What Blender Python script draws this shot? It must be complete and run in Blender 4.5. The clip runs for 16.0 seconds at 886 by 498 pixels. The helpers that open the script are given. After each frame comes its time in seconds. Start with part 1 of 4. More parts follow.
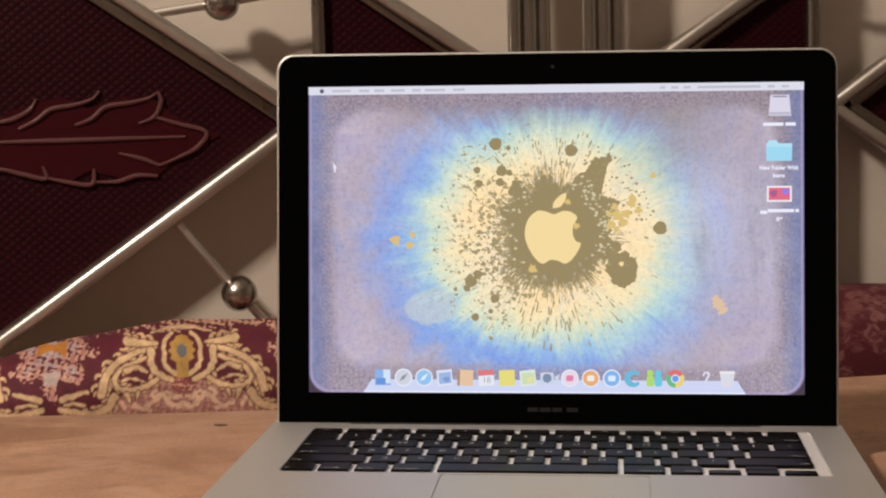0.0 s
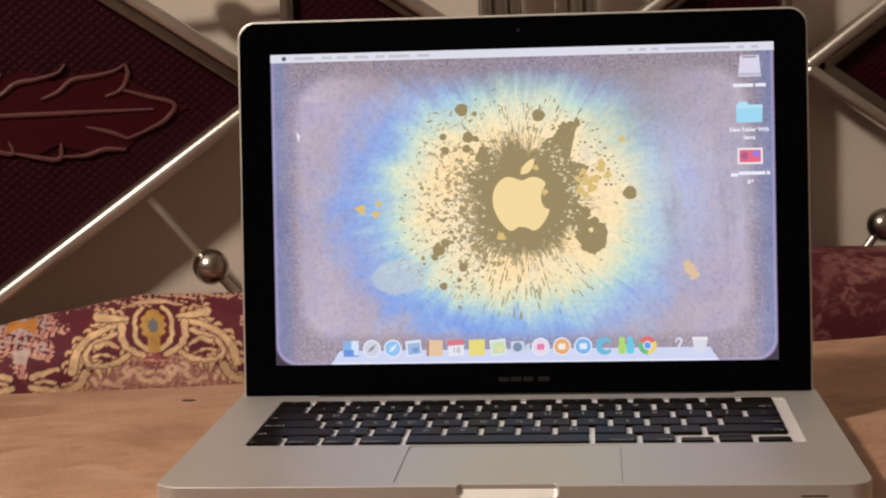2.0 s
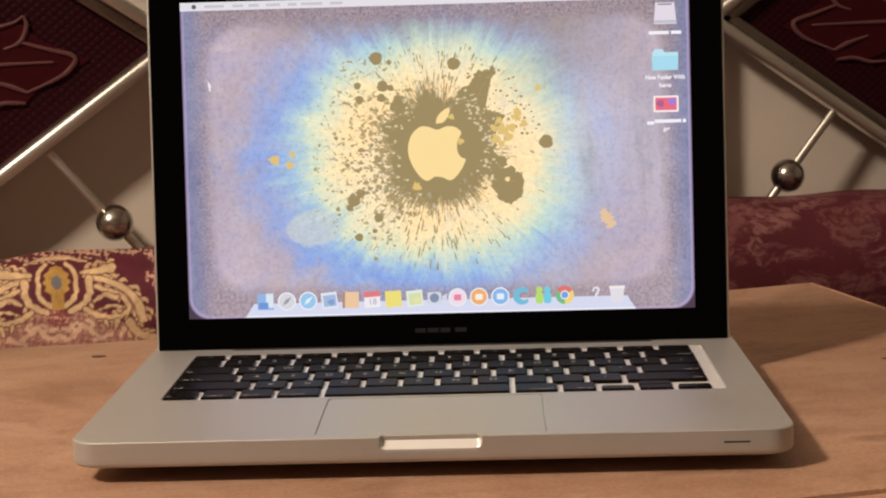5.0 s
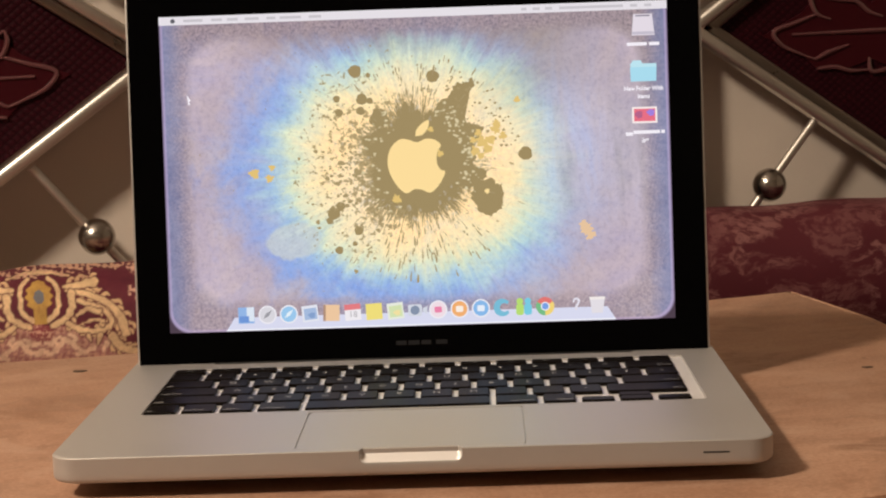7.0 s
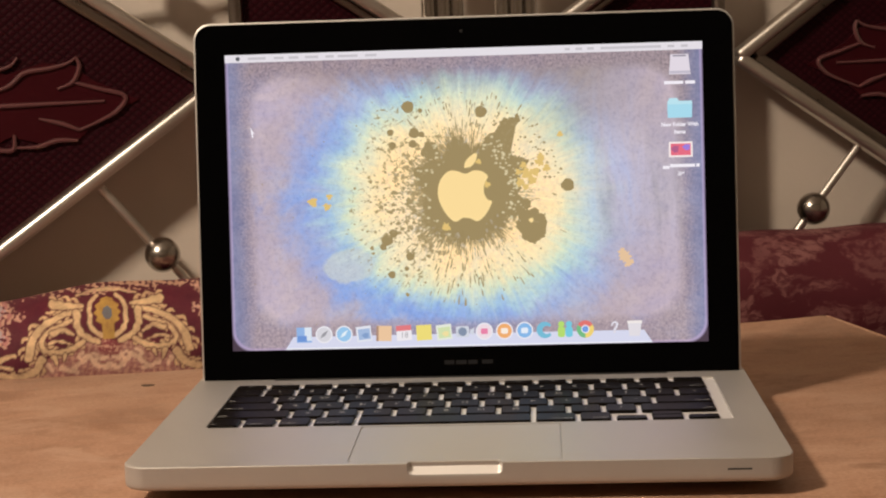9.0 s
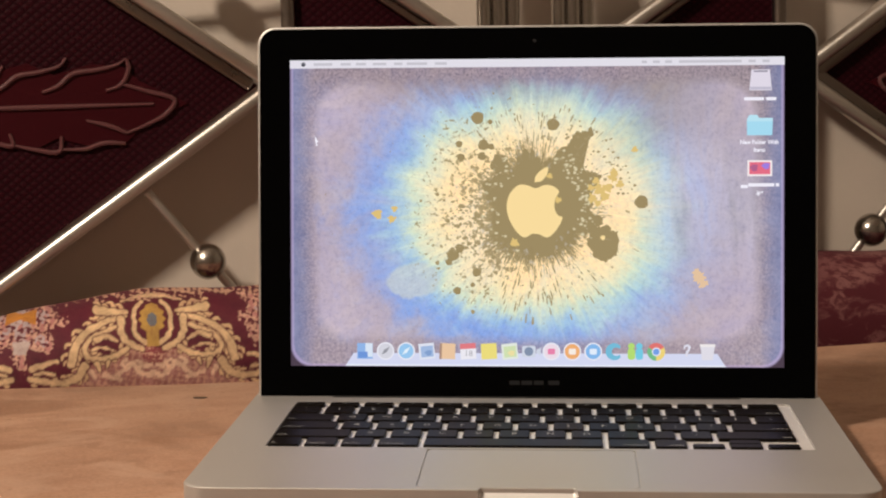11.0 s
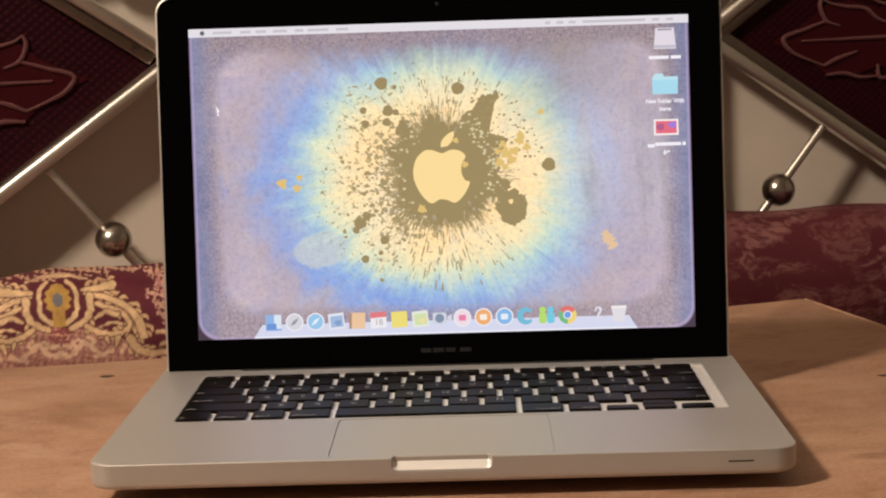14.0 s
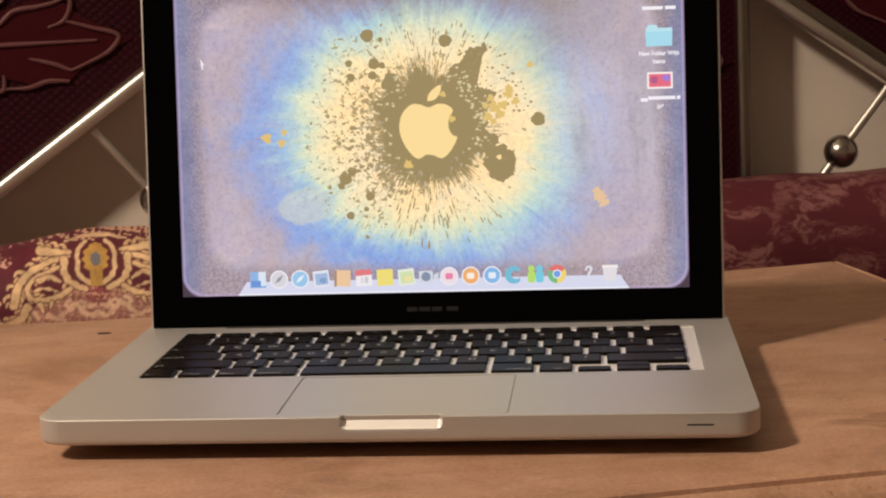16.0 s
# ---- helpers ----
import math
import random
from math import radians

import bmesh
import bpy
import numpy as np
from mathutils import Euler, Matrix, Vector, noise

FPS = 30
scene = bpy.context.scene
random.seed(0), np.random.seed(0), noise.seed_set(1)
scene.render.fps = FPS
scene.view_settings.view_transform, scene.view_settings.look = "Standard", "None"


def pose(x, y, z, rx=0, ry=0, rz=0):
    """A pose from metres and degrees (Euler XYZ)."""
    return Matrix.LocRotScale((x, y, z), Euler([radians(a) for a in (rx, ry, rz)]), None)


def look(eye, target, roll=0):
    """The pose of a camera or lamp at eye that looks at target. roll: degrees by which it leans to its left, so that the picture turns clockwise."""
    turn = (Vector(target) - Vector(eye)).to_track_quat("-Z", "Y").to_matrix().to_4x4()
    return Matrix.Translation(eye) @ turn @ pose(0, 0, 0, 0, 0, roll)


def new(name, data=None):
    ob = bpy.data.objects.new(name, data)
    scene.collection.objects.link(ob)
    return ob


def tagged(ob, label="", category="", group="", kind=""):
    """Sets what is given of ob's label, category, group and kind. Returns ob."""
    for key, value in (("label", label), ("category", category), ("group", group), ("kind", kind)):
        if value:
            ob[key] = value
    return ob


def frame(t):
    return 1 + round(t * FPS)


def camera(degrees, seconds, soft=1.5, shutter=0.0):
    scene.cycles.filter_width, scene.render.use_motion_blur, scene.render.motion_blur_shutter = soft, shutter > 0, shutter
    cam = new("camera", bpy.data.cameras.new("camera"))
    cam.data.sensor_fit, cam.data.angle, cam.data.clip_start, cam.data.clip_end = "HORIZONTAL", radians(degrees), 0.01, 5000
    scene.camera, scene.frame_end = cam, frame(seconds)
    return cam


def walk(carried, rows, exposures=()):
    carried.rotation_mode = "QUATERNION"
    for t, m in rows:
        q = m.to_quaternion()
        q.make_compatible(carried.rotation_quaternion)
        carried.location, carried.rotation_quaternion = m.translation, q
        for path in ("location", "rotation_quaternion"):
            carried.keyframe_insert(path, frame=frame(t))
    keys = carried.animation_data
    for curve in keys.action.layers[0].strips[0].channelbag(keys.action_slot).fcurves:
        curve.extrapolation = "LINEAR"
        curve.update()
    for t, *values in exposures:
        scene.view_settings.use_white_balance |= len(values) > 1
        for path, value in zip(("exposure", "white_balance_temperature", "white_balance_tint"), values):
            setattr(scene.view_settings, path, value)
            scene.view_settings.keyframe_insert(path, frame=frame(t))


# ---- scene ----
cam = camera(28.5, 16.0, soft=2.1)
PATH = [
    (0, (0.035, -0.788, 0.22), (-0.16, 1.192, 0.018), -0.7),
    (0.5, (0.033, -0.774, 0.219), (-0.168, 1.206, 0.018), -0.9),
    (1, (0.032, -0.755, 0.214), (-0.172, 1.224, 0.005), -1.1),
    (1.5, (0.036, -0.754, 0.217), (-0.16, 1.224, -0.005), -1.4),
    (2, (0.042, -0.771, 0.217), (-0.133, 1.207, -0.019), -1.6),
    (2.2, (0.047, -0.782, 0.216), (-0.119, 1.196, -0.027), -1.7),
    (2.5, (0.057, -0.799, 0.213), (-0.091, 1.18, -0.038), -1.5),
    (3, (0.059, -0.816, 0.22), (-0.055, 1.164, -0.043), -1.4),
    (3.5, (0.047, -0.81, 0.218), (-0.029, 1.169, -0.057), -1.0),
    (3.7, (0.043, -0.803, 0.217), (-0.019, 1.177, -0.062), -0.8),
    (5.8, (0.029, -0.753, 0.211), (-0.025, 1.226, -0.077), -2.2),
    (6, (0.035, -0.756, 0.213), (-0.016, 1.223, -0.072), -2.3),
    (6.5, (0.037, -0.756, 0.212), (-0.01, 1.224, -0.067), -2.3),
    (7, (0.034, -0.763, 0.213), (-0.008, 1.217, -0.063), -2.0),
    (7.5, (0.019, -0.765, 0.211), (-0.024, 1.216, -0.064), -1.6),
    (8, (0.025, -0.752, 0.208), (-0.024, 1.228, -0.066), -1.4),
    (8.5, (0.036, -0.776, 0.215), (-0.031, 1.205, -0.056), -1.4),
    (9, (0.043, -0.823, 0.229), (-0.066, 1.157, -0.031), -1.8),
    (9.5, (0.045, -0.843, 0.225), (-0.102, 1.136, -0.026), -1.9),
    (9.7, (0.041, -0.844, 0.227), (-0.118, 1.135, -0.019), -1.8),
    (11.8, (0.011, -0.759, 0.229), (-0.079, 1.223, -0.026), 0.9),
    (12, (0.009, -0.758, 0.226), (-0.049, 1.224, -0.037), 0.8),
    (12.5, (-0.009, -0.766, 0.217), (-0.024, 1.214, -0.063), 0.3),
    (13, (-0.018, -0.765, 0.22), (-0.011, 1.214, -0.069), -0.5),
    (13.4, (-0.003, -0.769, 0.223), (-0.002, 1.21, -0.064), -1.1),
    (13.5, (0.002, -0.769, 0.222), (-0.003, 1.21, -0.063), -1.3),
    (14, (0.019, -0.779, 0.223), (-0.02, 1.201, -0.057), -1.8),
    (14.5, (0.037, -0.785, 0.224), (-0.045, 1.193, -0.056), -2.1),
    (15, (0.057, -0.775, 0.221), (-0.065, 1.201, -0.063), -2.2),
    (15.5, (0.083, -0.765, 0.219), (-0.079, 1.205, -0.081), -2.2),
    (16, (0.097, -0.752, 0.211), (-0.088, 1.215, -0.101), -2.1),
]
walk(cam, [(t, look(eye, target, roll)) for t, eye, target, roll in PATH],
     [(0, -0.06, 6150, 10), (2, -0.06, 6150, 10), (3.5, -0.03, 6350, 10), (6, 0, 6650, 10), (9.7, -0.03, 6650, 10),
      (12, -0.03, 6250, 10), (13, 0, 6350, 10), (14, -0.02, 6650, 10), (16, -0.02, 6700, 10)])

# ---------------------------------------------------------------- light
world = bpy.data.worlds.new("world")
scene.world = world
world.use_nodes = True
world.node_tree.nodes["Background"].inputs[0].default_value = (1.0, 0.86, 0.72, 1)
world.node_tree.nodes["Background"].inputs[1].default_value = 0.04


def area_lamp(name, eye, target, size, watts, colour):
    data = bpy.data.lights.new(name, "AREA")
    data.shape, data.size, data.energy, data.color = "DISK", size, watts, colour
    ob = new(name, data)
    ob.matrix_world = look(eye, target)
    return ob


area_lamp("ceiling_lamp", (-1.62, -1.15, 1.92), (0, 0.4, 0.0), 0.32, 88, (1.0, 0.83, 0.65))


# ---------------------------------------------------------------- materials
class Nodes:
    """A short way to write a node tree."""

    def __init__(self, name):
        self.mat = bpy.data.materials.new(name)
        self.mat.use_nodes = True
        self.tree = self.mat.node_tree
        self.bsdf = self.tree.nodes["Principled BSDF"]
        self.out = self.tree.nodes["Material Output"]

    def add(self, kind, **settings):
        node = self.tree.nodes.new(kind)
        for key, value in settings.items():
            setattr(node, key, value)
        return node

    def put(self, socket, value):
        if isinstance(value, bpy.types.NodeSocket):
            self.tree.links.new(value, socket)
        elif value is not None:
            if hasattr(socket.default_value, "__len__") and len(socket.default_value) == 4 and len(value) == 3:
                value = (*value, 1)
            socket.default_value = value

    def math(self, op, a, b=None, c=None, clamp=False):
        n = self.add("ShaderNodeMath", operation=op, use_clamp=clamp)
        for s, v in zip(n.inputs, (a, b, c)):
            self.put(s, v)
        return n.outputs[0]

    def vec(self, op, a, b=None, out=0):
        n = self.add("ShaderNodeVectorMath", operation=op)
        self.put(n.inputs[0], a)
        if b is not None:
            self.put(n.inputs[1], b)
        return n.outputs[out]

    def coords(self, out="Object"):
        return self.add("ShaderNodeTexCoord").outputs[out]

    def mapped(self, vector, scale=(1, 1, 1), turn=(0, 0, 0), shift=(0, 0, 0)):
        n = self.add("ShaderNodeMapping")
        self.put(n.inputs[0], vector)
        n.inputs[1].default_value, n.inputs[2].default_value, n.inputs[3].default_value = shift, turn, scale
        return n.outputs[0]

    def noise(self, vector, scale, detail=4, rough=0.55, warp=0.0, out="Fac"):
        n = self.add("ShaderNodeTexNoise")
        self.put(n.inputs["Vector"], vector)
        for key, v in (("Scale", scale), ("Detail", detail), ("Roughness", rough), ("Distortion", warp)):
            n.inputs[key].default_value = v
        return n.outputs[out]

    def ramp(self, fac, stops, kind="LINEAR"):
        n = self.add("ShaderNodeValToRGB")
        n.color_ramp.interpolation = kind
        while len(n.color_ramp.elements) < len(stops):
            n.color_ramp.elements.new(0.5)
        for e, (p, c) in zip(n.color_ramp.elements, stops):
            e.position = p
            e.color = (*c, 1) if hasattr(c, "__len__") else (c, c, c, 1)
        self.put(n.inputs[0], fac)
        return n.outputs[0]

    def mix(self, fac, a, b, blend="MIX"):
        n = self.add("ShaderNodeMix", data_type="RGBA", blend_type=blend)
        self.put(n.inputs[0], fac)
        self.put(n.inputs[6], a)
        self.put(n.inputs[7], b)
        return n.outputs[2]

    def bump(self, height, strength=0.3, distance=0.001):
        n = self.add("ShaderNodeBump")
        n.inputs["Strength"].default_value, n.inputs["Distance"].default_value = strength, distance
        self.put(n.inputs["Height"], height)
        self.put(self.bsdf.inputs["Normal"], n.outputs[0])

    def set(self, **values):
        for key, v in values.items():
            self.put(self.bsdf.inputs[key.replace("_", " ")], v)
        return self


def rgb(r, g, b):
    """Linear colour from 0..255 screen values."""
    return tuple(((v / 255 + 0.055) / 1.055) ** 2.4 if v > 10 else v / 255 / 12.92 for v in (r, g, b))


def metal_material(name, colour, rough, metallic=1.0, grain=900, bump=0.05):
    n = Nodes(name)
    co = n.coords()
    fine, wide = n.noise(co, grain, 2), n.noise(co, 14, 5, 0.65)
    n.set(Base_Color=n.mix(wide, [c * 0.9 for c in colour], colour), Metallic=metallic,
          Roughness=n.math("MULTIPLY_ADD", wide, 0.22, rough - 0.11))
    n.bump(n.math("ADD", fine, n.math("MULTIPLY", wide, 0.5)), bump, 0.0003)
    return n.mat


def plain_material(name, colour, rough, bump=0.1, grain=300, spread=0.12, coat=0.0, **more):
    n = Nodes(name)
    co = n.coords()
    wide, fine = n.noise(co, grain / 25, 4), n.noise(co, grain, 3)
    n.set(Base_Color=n.mix(wide, [c * (1 - spread) for c in colour], [min(1, c * (1 + spread)) for c in colour]),
          Roughness=n.math("MULTIPLY_ADD", fine, 0.15, rough - 0.07), **more)
    n.bsdf.inputs["Coat Weight"].default_value = coat
    n.bump(fine, bump, 0.0004)
    return n.mat


def glow_material(name, colour, strength=1.0):
    n = Nodes(name)
    n.set(Base_Color=(0, 0, 0), Roughness=0.6, Emission_Color=colour, Emission_Strength=strength)
    n.bsdf.inputs["Specular IOR Level"].default_value = 0.0
    return n.mat


def wood_material():
    n = Nodes("table_wood")
    co = n.mapped(n.coords(), turn=(0, 0, -TURN))
    warp = n.noise(co, 3.5, 3, out="Color")
    flow = n.vec("ADD", co, n.vec("MULTIPLY", warp, (0.05, 0.05, 0.0)))
    grain = n.noise(n.mapped(flow, (5, 75, 20)), 1.0, 6, 0.6)
    broad = n.noise(n.mapped(flow, (2.0, 9, 5)), 1.0, 4, 0.6, 0.6)
    smear = n.noise(n.mapped(co, (7.0, 12, 5), shift=(3.1, 0.4, 0)), 1.0, 5, 0.6, 1.2)
    mottle = n.noise(co, 34, 6, 0.7, 0.5)
    scuff = n.noise(n.mapped(co, (14, 150, 20), turn=(0, 0, 0.5)), 1.0, 3, 0.6, 0.8)
    colour = n.ramp(grain, [(0.25, (0.36, 0.195, 0.118)), (0.5, (0.415, 0.235, 0.144)), (0.8, (0.48, 0.288, 0.184))])
    colour = n.mix(n.ramp(broad, [(0.40, 0.0), (0.66, 0.6)]), colour, (0.335, 0.178, 0.104))
    colour = n.mix(n.ramp(mottle, [(0.42, 0.0), (0.68, 0.5)]), colour, (0.48, 0.295, 0.19))
    colour = n.mix(n.ramp(mottle, [(0.30, 0.5), (0.45, 0.0)]), colour, (0.24, 0.125, 0.072))
    colour = n.mix(n.ramp(smear, [(0.57, 0.0), (0.66, 0.5)]), colour, (0.22, 0.108, 0.058))
    colour = n.mix(n.ramp(scuff, [(0.66, 0.0), (0.72, 0.45)]), colour, (0.55, 0.36, 0.24))
    wander = n.vec("MULTIPLY", n.vec("SUBTRACT", n.noise(co, 18, 4, out="Color"), (0.5, 0.5, 0.5)), (0.05, 0.05, 0.0))
    for middle, size, depth in (((0.262, 0.036, 0), (0.062, 0.017, 1), 0.6), ((-0.375, 0.245, 0), (0.085, 0.03, 1), 0.5), ((-0.30, -0.02, 0), (0.10, 0.03, 1), 0.35)):
        off = n.vec("DIVIDE", n.vec("SUBTRACT", n.vec("ADD", n.coords(), wander), middle), size)
        stain = n.ramp(n.vec("LENGTH", off, out=1), [(0.85, depth), (1.05, 0.0)])
        colour = n.mix(stain, colour, (0.19, 0.088, 0.046))
    fine = n.noise(co, 420, 3, 0.7)
    colour = n.mix(n.ramp(fine, [(0.36, 0.35), (0.5, 0.0)]), colour, (0.25, 0.13, 0.076))
    colour = n.mix(n.ramp(fine, [(0.54, 0.0), (0.68, 0.35)]), colour, (0.56, 0.37, 0.25))
    speck = n.noise(co, 160, 2)
    colour = n.mix(n.ramp(speck, [(0.70, 0.0), (0.76, 0.6)]), colour, (0.14, 0.07, 0.035))
    worn = n.noise(n.mapped(co, (9, 15, 5), shift=(1.3, 2.2, 0)), 1.0, 7, 0.72, 1.4)
    colour = n.mix(n.ramp(worn, [(0.52, 0.0), (0.58, 0.4)]), colour, (0.50, 0.33, 0.225))
    colour = n.mix(n.ramp(worn, [(0.34, 0.5), (0.43, 0.0)]), colour, (0.26, 0.145, 0.088))
    cast = n.noise(n.mapped(co, (4, 6, 2), shift=(0.7, 0.2, 0)), 1.0, 4, 0.6, 0.5)
    colour = n.mix(1.0, colour, n.ramp(cast, [(0.32, (0.86, 0.86, 0.93)), (0.62, (1.10, 1.10, 1.17))]), "MULTIPLY")
    n.set(Base_Color=colour, Roughness=n.math("MULTIPLY_ADD", worn, 0.4, 0.30))
    n.bsdf.inputs["Specular IOR Level"].default_value = 0.35
    n.bump(n.math("ADD", grain, n.math("MULTIPLY", smear, 0.8)), 0.18, 0.0012)
    return n.mat


def quilt_material():
    """Burgundy leatherette with a small pressed lattice, its groove shade included in the colour."""
    n = Nodes("quilted_leatherette")
    co = n.coords()
    sep = n.add("ShaderNodeSeparateXYZ")
    n.put(sep.inputs[0], n.vec("ADD", co, n.vec("MULTIPLY", n.noise(co, 40, 2, out="Color"), (0.002, 0.0, 0.002))))
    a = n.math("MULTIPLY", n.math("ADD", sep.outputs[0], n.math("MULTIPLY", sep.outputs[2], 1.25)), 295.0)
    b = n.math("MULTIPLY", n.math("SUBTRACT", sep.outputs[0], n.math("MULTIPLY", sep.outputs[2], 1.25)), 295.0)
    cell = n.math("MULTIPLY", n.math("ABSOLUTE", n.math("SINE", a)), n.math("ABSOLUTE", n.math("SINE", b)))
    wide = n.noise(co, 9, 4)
    # shade of the pressed lines put into the colour: darker than the cells
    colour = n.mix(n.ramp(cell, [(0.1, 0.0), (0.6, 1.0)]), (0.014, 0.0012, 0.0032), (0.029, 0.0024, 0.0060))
    n.set(Base_Color=n.mix(n.math("MULTIPLY", wide, 0.5), colour, (0.022, 0.003, 0.006)), Roughness=0.5)
    n.bsdf.inputs["Specular IOR Level"].default_value = 0.10
    n.bump(cell, 0.30, 0.002)
    return n.mat


def weave_material(name):
    """Brocade: the woven figure is stored on the mesh as a colour attribute."""
    n = Nodes(name)
    figure = n.add("ShaderNodeAttribute", attribute_name="weave").outputs["Color"]
    co = n.coords()
    thread, fleck = n.noise(n.mapped(co, (1, 1, 1)), 900, 2), n.noise(co, 130, 4, 0.7)
    colour = n.mix(n.ramp(fleck, [(0.35, 0.55), (0.6, 0.0)]), figure, n.mix(0.6, figure, (0.16, 0.025, 0.03)))
    n.set(Base_Color=colour, Roughness=0.75)
    n.bsdf.inputs["Sheen Weight"].default_value = 0.03
    n.bump(n.math("ADD", thread, fleck), 0.35, 0.0012)
    return n.mat


def spread_material():
    """Red bedspread with a loose pale floral weave."""
    n = Nodes("red_floral_weave")
    co = n.coords()
    flow = n.vec("ADD", n.mapped(co, (0.75, 1, 1.5)), n.vec("MULTIPLY", n.noise(co, 20, 3, out="Color"), (0.05, 0.05, 0.05)))
    big = n.noise(flow, 24, 4, 0.62, 0.35)
    veins = n.noise(flow, 105, 4, 0.7, 0.4)
    patch = n.ramp(n.noise(co, 9, 2), [(0.40, 0.45), (0.58, 1.0)])
    flower = n.math("MULTIPLY", n.ramp(big, [(0.475, 0.0), (0.55, 1.0)]), n.ramp(veins, [(0.40, 0.15), (0.52, 1.0)]))
    flower = n.math("MULTIPLY", flower, patch)
    colour = n.mix(n.math("MULTIPLY", flower, 0.9), (0.085, 0.005, 0.013), (0.30, 0.13, 0.125))
    n.set(Base_Color=n.mix(n.math("MULTIPLY", n.noise(co, 5, 3), 0.35), colour, (0.07, 0.008, 0.014)), Roughness=0.8)
    n.bump(n.math("ADD", n.noise(co, 800, 2), big), 0.3, 0.0015)
    return n.mat


def wall_material(name, colour):
    n = Nodes(name)
    co = n.coords()
    broad, fine = n.noise(co, 2.2, 5, 0.6), n.noise(co, 120, 4, 0.6)
    tone = n.mix(n.ramp(broad, [(0.35, 0.0), (0.7, 1.0)]), [c * 0.9 for c in colour], colour)
    n.set(Base_Color=tone, Roughness=n.math("MULTIPLY_ADD", fine, 0.2, 0.45))
    n.bump(n.math("ADD", fine, n.math("MULTIPLY", broad, 2.0)), 0.15, 0.002)
    return n.mat


def desktop_material():
    """The lit picture on the screen: a round burst of paint on a clouded ground."""
    n = Nodes("desktop_picture")
    co = n.coords()
    sep = n.add("ShaderNodeSeparateXYZ")
    n.put(sep.inputs[0], co)
    px, pz = sep.outputs[0], sep.outputs[2]
    d = n.vec("MULTIPLY", n.vec("SUBTRACT", co, (0.0, 0.0, 0.0915)), (1.0, 0.0, 1.0))
    way = n.vec("NORMALIZE", d)
    half = n.add("ShaderNodeSeparateXYZ")
    n.put(half.inputs[0], way)
    upright = n.math("ABSOLUTE", half.outputs[2])
    oval = n.vec("MULTIPLY", d, (0.80, 0.0, 1.0))
    blur = n.vec("SUBTRACT", n.noise(co, 34, 5, 0.65, out="Color"), (0.5, 0.5, 0.5))
    streak = n.math("SUBTRACT", n.noise(n.vec("ADD", n.vec("MULTIPLY", way, (9, 0, 9)), n.vec("MULTIPLY", d, (16, 0, 16))), 1.0, 4, 0.7), 0.5)
    r0 = n.vec("LENGTH", d, out=1)
    r = n.math("MULTIPLY_ADD", streak, 0.022, n.vec("LENGTH", n.vec("ADD", oval, n.vec("MULTIPLY", blur, (0.030, 0.0, 0.030))), out=1))
    ring = n.math("MULTIPLY", r, 10.0)
    cloud = n.noise(co, 24, 6, 0.68, 0.8)
    mauve = n.noise(co, 38, 7, 0.66, 0.6)
    colour = n.ramp(ring, [
        (0.0, rgb(236, 210, 168)), (0.36, rgb(234, 210, 168)), (0.48, rgb(220, 212, 180)), (0.58, rgb(190, 208, 196)),
        (0.67, rgb(160, 194, 212)), (0.76, rgb(142, 166, 216)), (0.90, rgb(154, 156, 192)), (1.0, rgb(160, 152, 178))])
    ashen = n.math("MULTIPLY", n.ramp(cloud, [(0.45, 0.0), (0.62, 0.5)]), n.ramp(r0, [(0.03, 1.0), (0.07, 0.3)]))
    colour = n.mix(ashen, colour, rgb(214, 212, 204))
    # the blue ring is deepest towards the lower left
    lower = n.ramp(n.math("MULTIPLY_ADD", n.vec("DOT_PRODUCT", way, (-0.75, 0.0, -0.66), out=1), 0.5, 0.5), [(0.35, 0.0), (0.8, 1.0)])
    band = n.ramp(ring, [(0.58, 0.0), (0.72, 1.0), (0.80, 1.0), (0.95, 0.0)])
    colour = n.mix(n.math("MULTIPLY", n.math("MULTIPLY", band, lower), n.ramp(cloud, [(0.32, 0.9), (0.62, 0.15)])), colour, rgb(112, 150, 228))
    # patches of mauve and blue outside the ring
    far = n.ramp(ring, [(0.66, 0.0), (0.92, 1.0)])
    colour = n.mix(n.math("MULTIPLY", far, n.ramp(mauve, [(0.46, 0.0), (0.62, 0.65)])), colour, rgb(164, 152, 164))
    colour = n.mix(n.math("MULTIPLY", far, n.ramp(mauve, [(0.34, 0.6), (0.47, 0.0)])), colour, rgb(128, 144, 200))
    # upright pale washes to the right of the burst
    wash = n.noise(n.mapped(co, (46, 1, 7)), 1.0, 4, 0.6, 0.5)
    calm = n.math("MULTIPLY", n.ramp(px, [(0.058, 0.0), (0.088, 0.8)]), n.ramp(pz, [(0.03, 0.0), (0.08, 1.0)]))
    colour = n.mix(calm, colour, n.ramp(wash, [(0.36, rgb(150, 150, 168)), (0.5, rgb(172, 170, 196)), (0.64, rgb(166, 178, 222))]))
    # brown grey along the top
    top = n.ramp(n.math("MULTIPLY_ADD", streak, 0.03, pz), [(0.150, 0.0), (0.168, 0.85)])
    colour = n.mix(n.math("MULTIPLY", top, n.ramp(cloud, [(0.25, 1.0), (0.75, 0.65)])), colour, n.ramp(mauve, [(0.35, rgb(116, 106, 120)), (0.65, rgb(146, 132, 134))]))
    gloom = n.math("MULTIPLY", n.ramp(px, [(0.03, 0.0), (0.07, 0.8)]), n.ramp(pz, [(0.112, 0.0), (0.146, 1.0)]))
    colour = n.mix(n.math("MULTIPLY", gloom, n.ramp(cloud, [(0.2, 1.0), (0.7, 0.6)])), colour, rgb(142, 134, 138))

